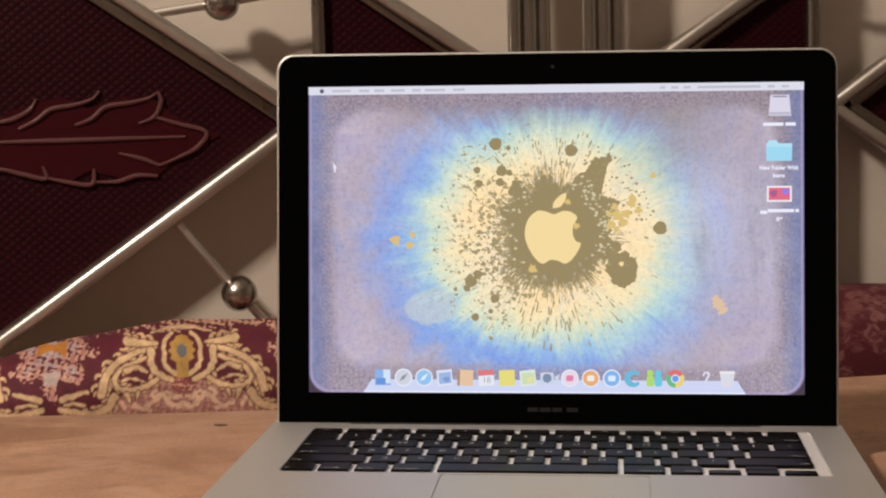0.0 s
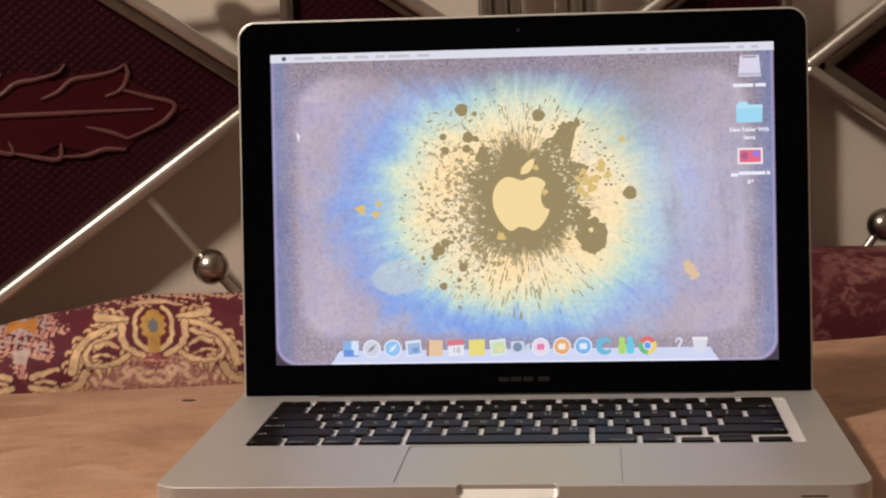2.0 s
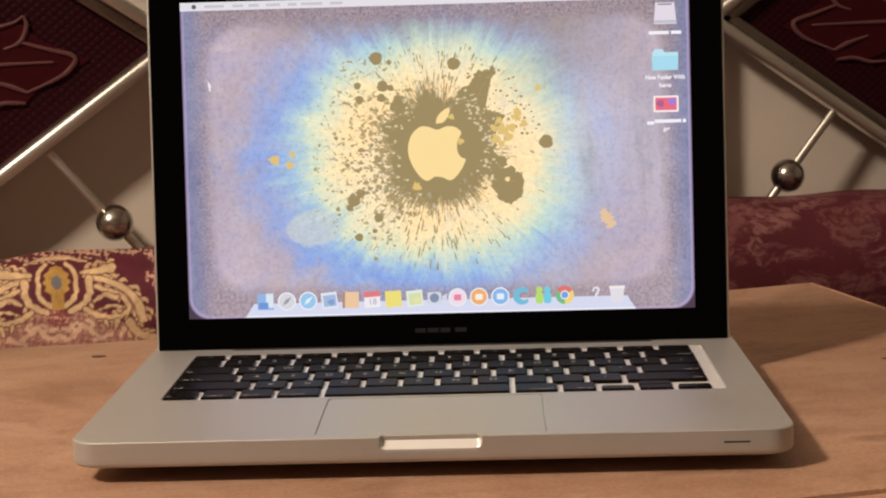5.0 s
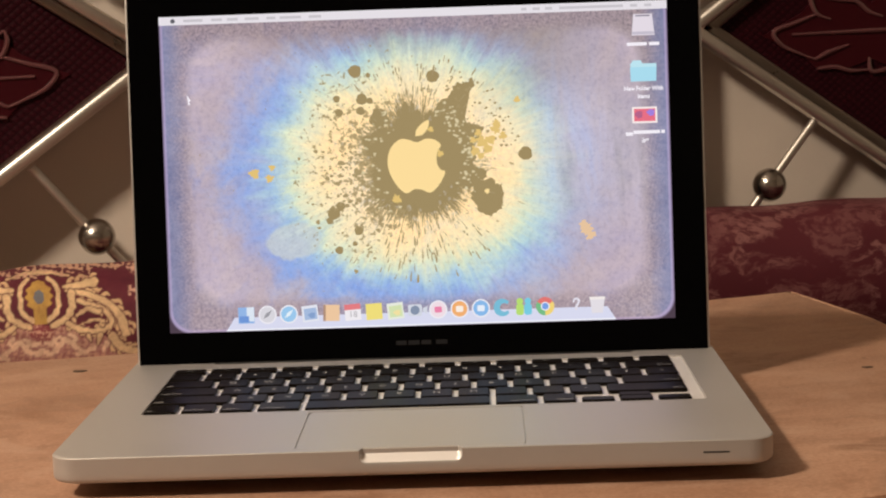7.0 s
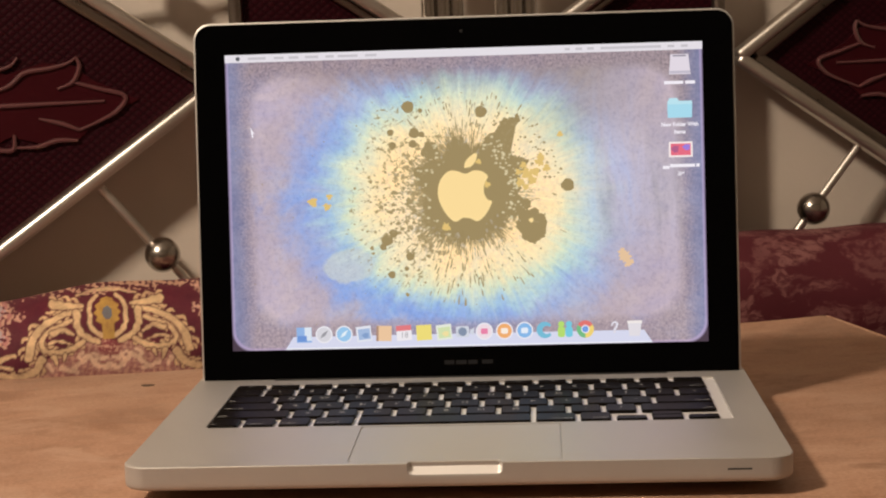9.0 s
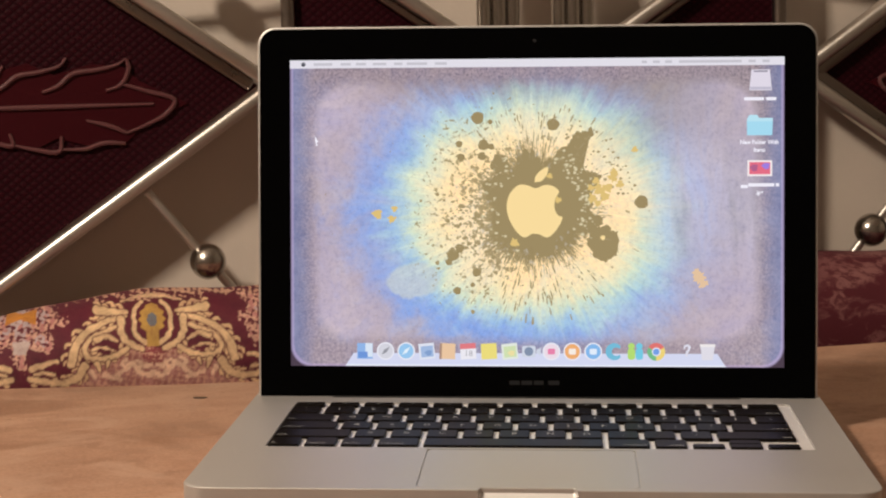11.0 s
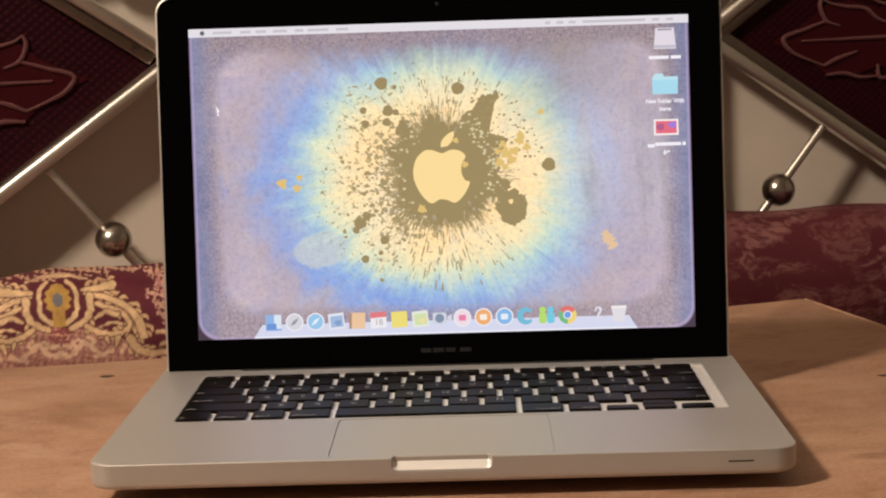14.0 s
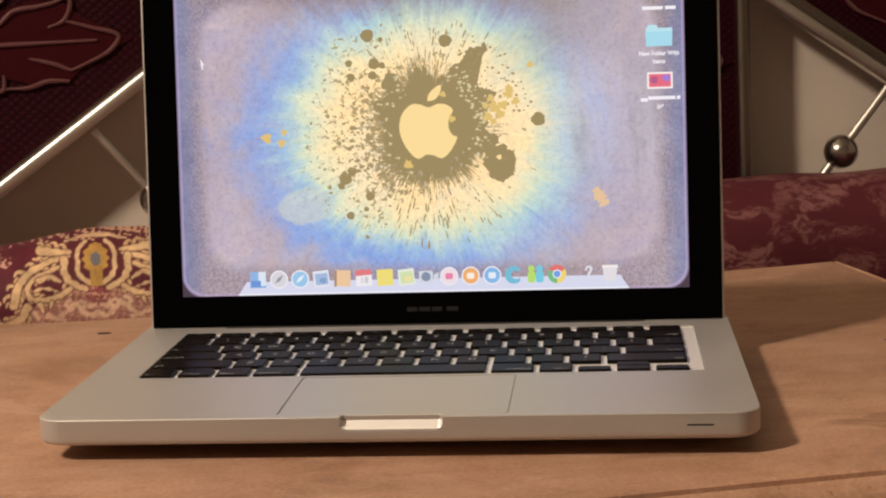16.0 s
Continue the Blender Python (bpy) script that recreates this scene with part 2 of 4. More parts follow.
    def box(hx, hz, radius, soft, mid=0.0925):
        q = n.vec("SUBTRACT", n.vec("ABSOLUTE", n.vec("SUBTRACT", co, (0, 0, mid))), (hx - radius, 0, hz - radius))
        q = n.vec("MULTIPLY", n.vec("MAXIMUM", q, (0, 0, 0)), (1, 0, 1))
        dist = n.math("SUBTRACT", n.vec("LENGTH", q, out=1), radius)
        return n.math("MULTIPLY_ADD", dist, 1 / soft, 0.5, clamp=True)

    # pale worn corners of an inner plate, a grainy margin round it
    inner, outer = box(0.1285, 0.0755, 0.022, 0.007, 0.0905), box(0.1428, 0.0926, 0.012, 0.0014)
    edge_x = n.math("ABSOLUTE", px)
    edge_z = n.math("ABSOLUTE", n.math("SUBTRACT", pz, 0.0905))
    corner = n.math("MULTIPLY", n.ramp(edge_x, [(0.074, 0.0), (0.118, 1.0)]), n.ramp(edge_z, [(0.012, 0.25), (0.062, 1.0)]))
    plate = n.math("MULTIPLY", corner, n.math("SUBTRACT", 1.0, inner))
    colour = n.mix(n.math("MULTIPLY", plate, n.ramp(mauve, [(0.3, 0.95), (0.7, 0.65)])), colour, n.ramp(cloud, [(0.35, rgb(162, 156, 190)), (0.65, rgb(184, 172, 190))]))
    sand = n.noise(co, 620, 4, 0.75)
    haze = n.ramp(sand, [(0.34, rgb(96, 90, 112)), (0.66, rgb(170, 156, 172))])
    colour = n.mix(n.math("MULTIPLY", inner, n.ramp(cloud, [(0.3, 0.8), (0.7, 0.55)])), colour, haze)
    side = n.ramp(n.math("MULTIPLY_ADD", streak, 0.01, edge_x), [(0.129, 0.0), (0.139, 0.7)])
    colour = n.mix(side, colour, n.ramp(cloud, [(0.35, rgb(88, 104, 154)), (0.7, rgb(120, 132, 178))]))
    puff = n.vec("LENGTH", n.vec("DIVIDE", n.vec("SUBTRACT", n.vec("ADD", co, n.vec("MULTIPLY", blur, (0.012, 0.0, 0.012))), (-0.072, 0, 0.050)), (0.017, 1, 0.010)), out=1)
    colour = n.mix(n.ramp(puff, [(0.85, 0.7), (1.0, 0.0)]), colour, rgb(178, 190, 200))
    # grain, scratches and small glints
    grainy = n.noise(co, 330, 4, 0.75)
    colour = n.mix(n.ramp(grainy, [(0.36, 0.34), (0.5, 0.0)]), colour, n.mix(1.0, colour, (0.58, 0.58, 0.66), "MULTIPLY"))
    colour = n.mix(n.ramp(grainy, [(0.54, 0.0), (0.68, 0.25)]), colour, n.mix(1.0, colour, (1.25, 1.24, 1.2), "MULTIPLY"))
    rough = n.noise(co, 95, 5, 0.7, 0.8)
    colour = n.mix(n.ramp(rough, [(0.33, 0.28), (0.47, 0.0)]), colour, n.mix(1.0, colour, (0.70, 0.72, 0.82), "MULTIPLY"))
    scratch = n.noise(n.vec("ADD", n.vec("MULTIPLY", way, (26, 0, 26)), n.vec("MULTIPLY", d, (34, 0, 34))), 1.0, 4, 0.7, 0.6)
    veil = n.ramp(r0, [(0.03, 0.0), (0.05, 1.0), (0.080, 0.8), (0.100, 0.1)])
    colour = n.mix(n.math("MULTIPLY", veil, n.ramp(scratch, [(0.55, 0.0), (0.68, 0.5)])), colour, n.mix(1.0, colour, (1.28, 1.25, 1.16), "MULTIPLY"))
    colour = n.mix(n.math("MULTIPLY", veil, n.ramp(scratch, [(0.32, 0.5), (0.45, 0.0)])), colour, n.mix(1.0, colour, (0.76, 0.78, 0.84), "MULTIPLY"))
    glint = n.ramp(n.noise(co, 420, 2, 0.5), [(0.76, 0.0), (0.80, 0.5)])
    colour = n.mix(glint, colour, rgb(220, 220, 236))
    colour = n.vec("MULTIPLY", colour, (1.36, 1.27, 1.12))
    # burst: rays close to the core and crumbs further out, most of them to the left
    left = n.ramp(n.math("MULTIPLY_ADD", half.outputs[0], -0.5, 0.5), [(0.3, 0.0), (0.85, 0.10)])
    drift = n.math("MULTIPLY_ADD", n.noise(co, 30, 3), 0.44, -0.22)
    rays = n.noise(n.vec("ADD", n.vec("MULTIPLY", way, (34, 0, 34)), n.vec("MULTIPLY", d, (85, 0, 85))), 1.0, 5, 0.75, 0.5)
    fall = n.math("ADD", drift, n.ramp(n.math("MULTIPLY", r0, 10.0), [(0.24, 0.56), (0.32, 0.38), (0.46, 0.27), (0.72, 0.14), (0.86, -0.2)]))
    dark = n.ramp(n.math("ADD", n.math("MULTIPLY_ADD", upright, 0.07, rays), fall), [(0.93, 0.0), (0.985, 1.0)])
    flecks = n.noise(d, 300, 4, 0.65, 0.4)
    spots = n.ramp(n.math("ADD", n.math("ADD", flecks, left), n.math("MULTIPLY", fall, 0.55)), [(0.79, 0.0), (0.83, 1.0)])
    colour = n.mix(n.math("MAXIMUM", dark, n.math("MULTIPLY", spots, 0.85)), colour, rgb(158, 139, 98))
    pale = n.noise(d, 270, 4, 0.65)
    colour = n.mix(n.math("MULTIPLY", n.ramp(pale, [(0.56, 0.0), (0.64, 0.5)]), n.ramp(r0, [(0.03, 1.0), (0.070, 0.0)])), colour, rgb(212, 204, 192))
    rim = box(0.1415, 0.0913, 0.012, 0.0012)
    colour = n.mix(n.math("MULTIPLY", rim, 0.5), colour, rgb(204, 180, 222))
    colour = n.mix(n.math("MULTIPLY", outer, 0.9), colour, rgb(56, 38, 40))
    n.set(Base_Color=(0, 0, 0), Roughness=0.5, Emission_Color=colour, Emission_Strength=1.0)
    n.bsdf.inputs["Specular IOR Level"].default_value = 0.0
    return n.mat


TURN = radians(15.2)  # bed, table and room are turned against the laptop
ALU = metal_material("anodised_aluminium", (0.515, 0.497, 0.482), 0.44, 0.55)
# paler copy of ALU: light on the well plate and scoop put into colour
ALU_LIT = metal_material("lit_aluminium", (0.90, 0.88, 0.87), 0.45, 0.4)
STEEL = metal_material("brushed_steel", (0.76, 0.715, 0.665), 0.40, 1.0, 500, 0.08)
BALL = metal_material("polished_steel", (0.50, 0.46, 0.42), 0.24, 1.0, 500, 0.05)
POST = metal_material("smooth_steel", (0.52, 0.48, 0.44), 0.2, 1.0, 500, 0.05)
STEEL_DULL = metal_material("dull_steel", (0.30, 0.255, 0.225), 0.30, 1.0, 400, 0.1)
KEY = plain_material("key_plastic", (0.0080, 0.0062, 0.0054), 0.30, 0.05, 900, Specular_IOR_Level=0.035)
LEGEND = plain_material("key_legend", (0.46, 0.46, 0.46), 0.6, 0.0)
GLASS = plain_material("black_glass", (0.0012, 0.0012, 0.0014), 0.10, 0.0, Specular_IOR_Level=0.035)
RUBBER = plain_material("black_rubber", (0.01, 0.01, 0.01), 0.55, 0.1)
GREY_MARK = plain_material("grey_print", (0.018, 0.018, 0.02), 0.5, 0.0, Specular_IOR_Level=0.1)
WOOD = wood_material()
KNOT = plain_material("wood_knot", (0.05, 0.025, 0.014), 0.6, 0.3)
QUILT = quilt_material()
SMOOTH_RED = plain_material("smooth_leatherette", (0.040, 0.004, 0.007), 0.33, 0.15, 90, Specular_IOR_Level=0.12)
PIPING = plain_material("clear_piping", (0.115, 0.042, 0.045), 0.10, 0.05, 200, coat=1.0)
BROCADE = weave_material("gold_brocade")
SPREAD = spread_material()
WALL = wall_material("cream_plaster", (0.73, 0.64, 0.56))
# for the walls out of view: dark, so that less light bounces back
WALL_UNSEEN = wall_material("unseen_wall_dark", (0.36, 0.315, 0.27))
CEILING = wall_material("white_ceiling", (0.75, 0.72, 0.68))
# unseen floor, kept dark so the laptop's front reflects less light
FLOOR = wall_material("unseen_floor_dark", (0.13, 0.11, 0.095))
DESKTOP = desktop_material()


# ---------------------------------------------------------------- mesh helpers
def link_mesh(name, bm, materials, smooth=False):
    me = bpy.data.meshes.new(name)
    bmesh.ops.recalc_face_normals(bm, faces=bm.faces)
    bm.to_mesh(me)
    bm.free()
    for m in materials if isinstance(materials, (list, tuple)) else [materials]:
        me.materials.append(m)
    if smooth:
        me.polygons.foreach_set("use_smooth", [True] * len(me.polygons))
        me.set_sharp_from_angle(angle=radians(38))
    return new(name, me)


def part(name, bm, material, parent, label="", smooth=False):
    ob = link_mesh(name, bm, material, smooth)
    ob.parent = parent
    return tagged(ob, label)


def thing(name, m, label, category, group=""):
    ob = new(name)
    ob.empty_display_size = 0.05
    ob.matrix_world = m
    return tagged(ob, label, category, group)


def add_box(bm, x0, x1, y0, y1, z0, z1, bevel=0.0, segments=2):
    made = bmesh.ops.create_cube(bm, size=1.0)["verts"]
    for v in made:
        v.co = Vector(((x0 + x1) / 2 + v.co.x * (x1 - x0), (y0 + y1) / 2 + v.co.y * (y1 - y0), (z0 + z1) / 2 + v.co.z * (z1 - z0)))
    if bevel:
        edges = list({e for v in made for e in v.link_edges})
        bmesh.ops.bevel(bm, geom=edges, offset=bevel, segments=segments, affect="EDGES", profile=0.5)
    return bm


def box(*size, bevel=0.0, segments=2):
    return add_box(bmesh.new(), *size, bevel=bevel, segments=segments)


def rounded(x0, x1, y0, y1, r, steps=6, extra_front=()):
    """A rounded rectangle, anticlockwise from the front left; extra_front: x of more points on the front edge."""
    pts = [(x0 + r, y0)] + [(x, y0) for x in extra_front] + [(x1 - r, y0)]
    for cx, cy, a0 in ((x1 - r, y0 + r, -90), (x1 - r, y1 - r, 0), (x0 + r, y1 - r, 90), (x0 + r, y0 + r, 180)):
        for i in range(0 if a0 != -90 else 1, steps + (0 if a0 == 180 else 1)):
            a = radians(a0 + 90 * i / steps)
            pts.append((cx + r * math.cos(a), cy + r * math.sin(a)))
    return pts


def loft(bm, rings, cap_first=True, cap_last=True):
    """Joins closed rings of equal length with quads."""
    loops = [[bm.verts.new(p) for p in ring] for ring in rings]
    for a, b in zip(loops, loops[1:]):
        for i in range(len(a)):
            j = (i + 1) % len(a)
            bm.faces.new((a[i], a[j], b[j], b[i]))
    if cap_first:
        bm.faces.new(loops[0][::-1])
    if cap_last:
        bm.faces.new(loops[-1])
    return loops


def tube(path, radius, sides=10, closed=False, bm=None):
    """A round bar along points."""
    bm = bm or bmesh.new()
    pts = [Vector(p) for p in path]
    radii = radius if hasattr(radius, "__len__") else [radius] * len(pts)
    rings = []
    for i, p in enumerate(pts):
        before, after = pts[max(0, i - 1)], pts[min(len(pts) - 1, i + 1)]
        along = (after - before).normalized()
        side = along.cross(Vector((0, 1, 0)))
        side = (side if side.length > 0.1 else along.cross(Vector((1, 0, 0)))).normalized()
        up = side.cross(along)
        rings.append([p + radii[i] * (math.cos(a) * side + math.sin(a) * up) for a in (2 * math.pi * k / sides for k in range(sides))])
    loft(bm, rings)
    return bm


def smooth_path(points, steps=6):
    """Catmull-Rom through points."""
    pts = [Vector(p) for p in points]
    pts = [2 * pts[0] - pts[1]] + pts + [2 * pts[-1] - pts[-2]]
    out = []
    for i in range(1, len(pts) - 2):
        for k in range(steps):
            t = k / steps
            a, b, c, d = pts[i - 1 : i + 3]
            out.append(0.5 * (2 * b + (c - a) * t + (2 * a - 5 * b + 4 * c - d) * t * t + (3 * b - a - 3 * c + d) * t ** 3))
    return out + [pts[-2]]


def prism(outline, y_front, y_back, bm=None):
    """A slab in the x-z plane from an outline."""
    bm = bm or bmesh.new()
    loft(bm, [[(x, y_front, z) for x, z in outline], [(x, y_back, z) for x, z in outline]])
    return bm


def text_bm(body, size, align="CENTER", bold=0.0):
    """Letters as a flat mesh in x-y, in Blender's own font."""
    data = bpy.data.curves.new("letters", "FONT")
    data.body, data.size, data.align_x, data.align_y, data.resolution_u = body, size, align, "CENTER", 2
    data.offset = bold
    ob = bpy.data.objects.new("letters", data)
    scene.collection.objects.link(ob)
    me = bpy.data.meshes.new_from_object(ob.evaluated_get(bpy.context.evaluated_depsgraph_get()))
    bm = bmesh.new()
    bm.from_mesh(me)
    bpy.data.objects.remove(ob)
    bpy.data.curves.remove(data)
    bpy.data.meshes.remove(me)
    return bm


# ---------------------------------------------------------------- room
ROOM = Matrix.Translation((0, 0.996, 0)) @ Matrix.Rotation(TURN, 4, "Z")  # x along the headboard, y into the wall
FLOOR_Z, CEIL_Z, WALL_Y = -0.52, 2.15, 0.045


def room_slab(name, size, material):
    ob = link_mesh(name, box(*size), material)
    ob.matrix_world = ROOM
    return tagged(ob, kind="structure")


room_slab("wall_north", (-2.2, 2.2, WALL_Y, WALL_Y + 0.15, FLOOR_Z, CEIL_Z), WALL)
# south, west and east are unseen; their dark colour holds down the fill light
room_slab("wall_south", (-2.2, 2.2, -3.75, -3.6, FLOOR_Z, CEIL_Z), WALL_UNSEEN)
room_slab("wall_west", (-2.35, -2.2, -3.75, WALL_Y + 0.15, FLOOR_Z, CEIL_Z), WALL_UNSEEN)
room_slab("wall_east", (2.2, 2.35, -3.75, WALL_Y + 0.15, FLOOR_Z, CEIL_Z), WALL_UNSEEN)
room_slab("floor", (-2.35, 2.35, -3.75, WALL_Y + 0.15, FLOOR_Z - 0.1, FLOOR_Z), FLOOR)
room_slab("ceiling", (-2.35, 2.35, -3.75, WALL_Y + 0.15, CEIL_Z, CEIL_Z + 0.1), CEILING)


# ---------------------------------------------------------------- table
def wooden_table():
    table = thing("wooden_table", pose(0, 0.019, -0.0035), "small worn brown wooden table with a moulded edge", "table")
    back = smooth_path([(-0.62, 0.270, 0), (-0.37, 0.314, 0), (-0.20, 0.343, 0), (0.0, 0.413, 0), (0.200, 0.480, 0), (0.250, 0.500, 0)], 5)
    corner = [(0.266, 0.503, 0), (0.275, 0.493, 0)]
    right = [(0.288, 0.448, 0), (0.304, 0.390, 0), (0.318, 0.30, 0), (0.334, 0.19, 0), (0.372, 0.03, 0), (0.368, 0.004, 0), (0.345, -0.014, 0)]
    front = [(0.22, -0.054, 0), (0.0, -0.120, 0), (-0.3, -0.212, 0), (-0.62, -0.31, 0)]
    outline = [Vector(p) for p in (*front[::-1], *right[::-1], *corner[::-1], *back[::-1])]
    count = len(outline)
    inward = []
    for i in range(count):
        along = (outline[(i + 1) % count] - outline[i - 1]).normalized()
        inward.append(Vector((-along.y, along.x, 0)))

    def ring(inset, z):
        return [tuple(p + w * inset + Vector((0, 0, z))) for p, w in zip(outline, inward)]

    bm = bmesh.new()
    loft(bm, [ring(0.012, -0.034), ring(0.004, -0.032), ring(0.0, -0.026), ring(0.0, -0.013), ring(0.002, -0.007), ring(0.006, -0.0032),
              ring(0.0105, -0.0014), ring(0.0125, -0.0024), ring(0.0136, -0.0050), ring(0.0147, -0.0050), ring(0.0154, -0.0008), ring(0.018, 0.0)])
    part("tabletop", bm, WOOD, table, smooth=True)
    for x, y in ((-0.55, -0.24), (0.31, 0.03), (0.24, 0.44), (-0.55, 0.23)):
        bm = bmesh.new()
        rings = []
        for z, h in ((-0.034, 0.022), (-0.12, 0.022), (-0.13, 0.018), (-0.3, 0.016), (FLOOR_Z, 0.012)):
            rings.append([(x + sx * h, y + sy * h, z) for sx, sy in ((-1, -1), (1, -1), (1, 1), (-1, 1))])
        loft(bm, rings)
        part("leg", bm, WOOD, table)
    for x, y, s in ((-0.216, 0.274, 0.0044), (0.257, 0.216, 0.0032), (-0.10, 0.270, 0.002)):
        bm = bmesh.new()
        pts = [(x + s * (1 + 0.25 * math.sin(3 * a)) * math.cos(a), y + s * 0.8 * (1 + 0.2 * math.cos(2 * a)) * math.sin(a)) for a in (k * math.tau / 14 for k in range(14))]
        loft(bm, [[(px, py, 0.0) for px, py in pts], [(x + (px - x) * 0.8, y + (py - y) * 0.8, 0.0004) for px, py in pts]], cap_first=False)
        part("knot", bm, KNOT, table, "dark wood knot")


wooden_table()


# ---------------------------------------------------------------- laptop
TOP_Z = 0.0165
HALF_W, DEPTH = 0.1625, 0.227
laptop = thing("laptop", Matrix.Identity(4), "open silver aluminium laptop with black keys and lit screen", "laptop")


def notch_depth(x, z):
    """The thumb scoop: a floor that slopes up and back, then a short upright wall; the ends are rounded."""
    level = max(0.0, min(1.0, (z - 0.0108) / 0.0032))
    reach = 0.0232 - 0.0016 * (1 - level) ** 2
    side = min(1.0, max(0.0, (reach - abs(x)) / 0.0012))
    return side * 0.0037 * level


def laptop_base():
    bm = bmesh.new()
    xs = [-0.14, -0.08, -0.0240, -0.0232, -0.0227, -0.0222, -0.0216, -0.0208, -0.0200, -0.01, 0.0, 0.01, 0.0200, 0.0208, 0.0216, 0.0222, 0.0227, 0.0232, 0.0240, 0.08, 0.14]
    rings = []
    for inset, z in ((0.026, 0.0034), (0.009, 0.0036), (0.0040, 0.0039), (0.0022, 0.0043), (0.0010, 0.0049), (0.0003, 0.0057), (0.0, 0.0068), (0.0, 0.0090), (0.0, 0.0107), (0.0, 0.0110), (0.0, 0.0118),
                     (0.0, 0.0127), (0.0, 0.0135), (0.0, 0.0141), (0.0, 0.0152), (0.0, 0.0161), (0.0004, TOP_Z)):
        ring = rounded(-HALF_W - 0.0018 + inset, HALF_W + 0.0018 - inset, inset, DEPTH - inset, 0.0125 - inset * 0.3, 8, xs)
        rings.append([(x, y + (notch_depth(x, z) if y < 0.004 else 0), z) for x, y in ring])
    loops = loft(bm, rings, cap_last=False)
    # top plate with openings for the keyboard and the trackpad
    well = [(x, y, TOP_Z) for x, y in rounded(-0.1374, 0.1440, 0.0822, 0.1900, 0.003, 4)]
    pad = [(x, y, TOP_Z) for x, y in rounded(-0.0529, 0.0529, 0.0046, 0.0789, 0.003, 4)]
    edges = [bm.edges.get((loops[-1][i], loops[-1][(i + 1) % len(loops[-1])])) for i in range(len(loops[-1]))]
    slot = [(x, y, TOP_Z) for x, y in rounded(-0.1612, 0.1612, 0.2066, 0.2262, 0.001, 2)]
    for hole, depth in ((well, 0.0013), (pad, 0.0006), (slot, 0.006)):
        top = [bm.verts.new(p) for p in hole]
        low = [bm.verts.new((x, y, z - depth)) for x, y, z in hole]
        for i in range(len(top)):
            j = (i + 1) % len(top)
            bm.faces.new((top[i], top[j], low[j], low[i]))
            edges.append(bm.edges.get((top[i], top[j])))
        bm.faces.new(low)
    bmesh.ops.triangle_fill(bm, edges=edges, use_beauty=True, use_dissolve=False, normal=(0, 0, 1))
    for f in bm.faces:  # the light caught by the scoop floor is put into a paler metal
        mid = f.calc_center_median()
        if abs(mid.x) < 0.0226 and 0.0001 < mid.y < 0.0039 and 0.0106 < mid.z < 0.0142:
            f.material_index = 1
    base = part("base", bm, [ALU, ALU_LIT], laptop, smooth=True)
    part("trackpad", loft_slab(rounded(-0.0521, 0.0521, 0.0053, 0.0783, 0.0026, 4), TOP_Z - 0.0006, TOP_Z - 0.0001, 0.0001), ALU, base, "smooth glass trackpad")
    part("infrared_window", box(0.1312, 0.1432, -0.0002, 0.001, 0.0105, 0.0115, bevel=0.0003, segments=1), RUBBER, base, "thin black slit")
    for x in (-0.125, 0.125):
        for y in (0.048, 0.2):
            bm = bmesh.new()
            bmesh.ops.create_cone(bm, cap_ends=True, segments=20, radius1=0.006, radius2=0.0068, depth=0.0075, matrix=Matrix.Translation((x, y, 0.00025)))
            part("rubber_foot", bm, RUBBER, base)
    return base


def loft_slab(outline, z0, z1, edge=0.0002):
    bm = bmesh.new()
    cx = sum(p[0] for p in outline) / len(outline)
    cy = sum(p[1] for p in outline) / len(outline)
    hx, hy = max(abs(p[0] - cx) for p in outline), max(abs(p[1] - cy) for p in outline)
    small = [(cx + (x - cx) * (1 - edge / hx), cy + (y - cy) * (1 - edge / hy)) for x, y in outline]
    loft(bm, [[(x, y, z0) for x, y in outline], [(x, y, z1 - edge) for x, y in outline], [(x, y, z1) for x, y in small]])
    return bm


base = laptop_base()

# keyboard: rows from the front to the back, (width in key units, legend)
ROWS = [
    (0.0190, [(1, "fn"), (1, "control"), (1, "option"), (1.25, "command"), (5, ""), (1.25, "command"), (1, "option"), (1, "arrow"), (1, "arrows"), (1, "arrow")]),
    (0.0190, [(2.25, "shift"), *[(1, c) for c in "ZXCVBNM,./"], (2.25, "shift")]),
    (0.0190, [(1.75, "caps lock"), *[(1, c) for c in "ASDFGHJKL;'"], (1.75, "return")]),
    (0.0190, [(1.5, "tab"), *[(1, c) for c in "QWERTYUIOP[]"], (1, "\\")]),
    (0.0190, [*[(1, c) for c in "`1234567890-="], (1.5, "delete")]),
    (0.0112, [(1.0357, "esc"), *[(1.0357, "F%d" % k) for k in range(1, 13)], (1.0359, "")]),
]
UNIT, GAP = 0.01905, 0.0030


def keycap(keyboard, x0, x1, y0, y1, legend, fn_row):
    bm = loft_slab(rounded(x0, x1, y0, y1, 0.0012, 3), TOP_Z - 0.0009, TOP_Z + 0.0009, 0.0005)
    count = len(bm.faces)
    if legend in ("arrow", ""):
        letters = None
    else:
        long = len(legend) > 1
        letters = text_bm(legend, (0.0022 if fn_row else 0.0030) if long else 0.0052)
        px, py = (x0 + x1) / 2, (y0 + y1) / 2
        if long and not fn_row:
            wide = max(v.co.x for v in letters.verts) - min(v.co.x for v in letters.verts)
            px, py = (x0 + 0.0018 + wide / 2, y0 + 0.0034) if x0 < 0 else (x1 - 0.0018 - wide / 2, y0 + 0.0034)
        for f in letters.faces:
            bm.faces.new([bm.verts.new((v.co.x + px, v.co.y + py, TOP_Z + 0.00096)) for v in f.verts]).material_index = 1
        letters.free()
    me_ob = part("key", bm, [KEY, LEGEND], keyboard)
    return me_ob


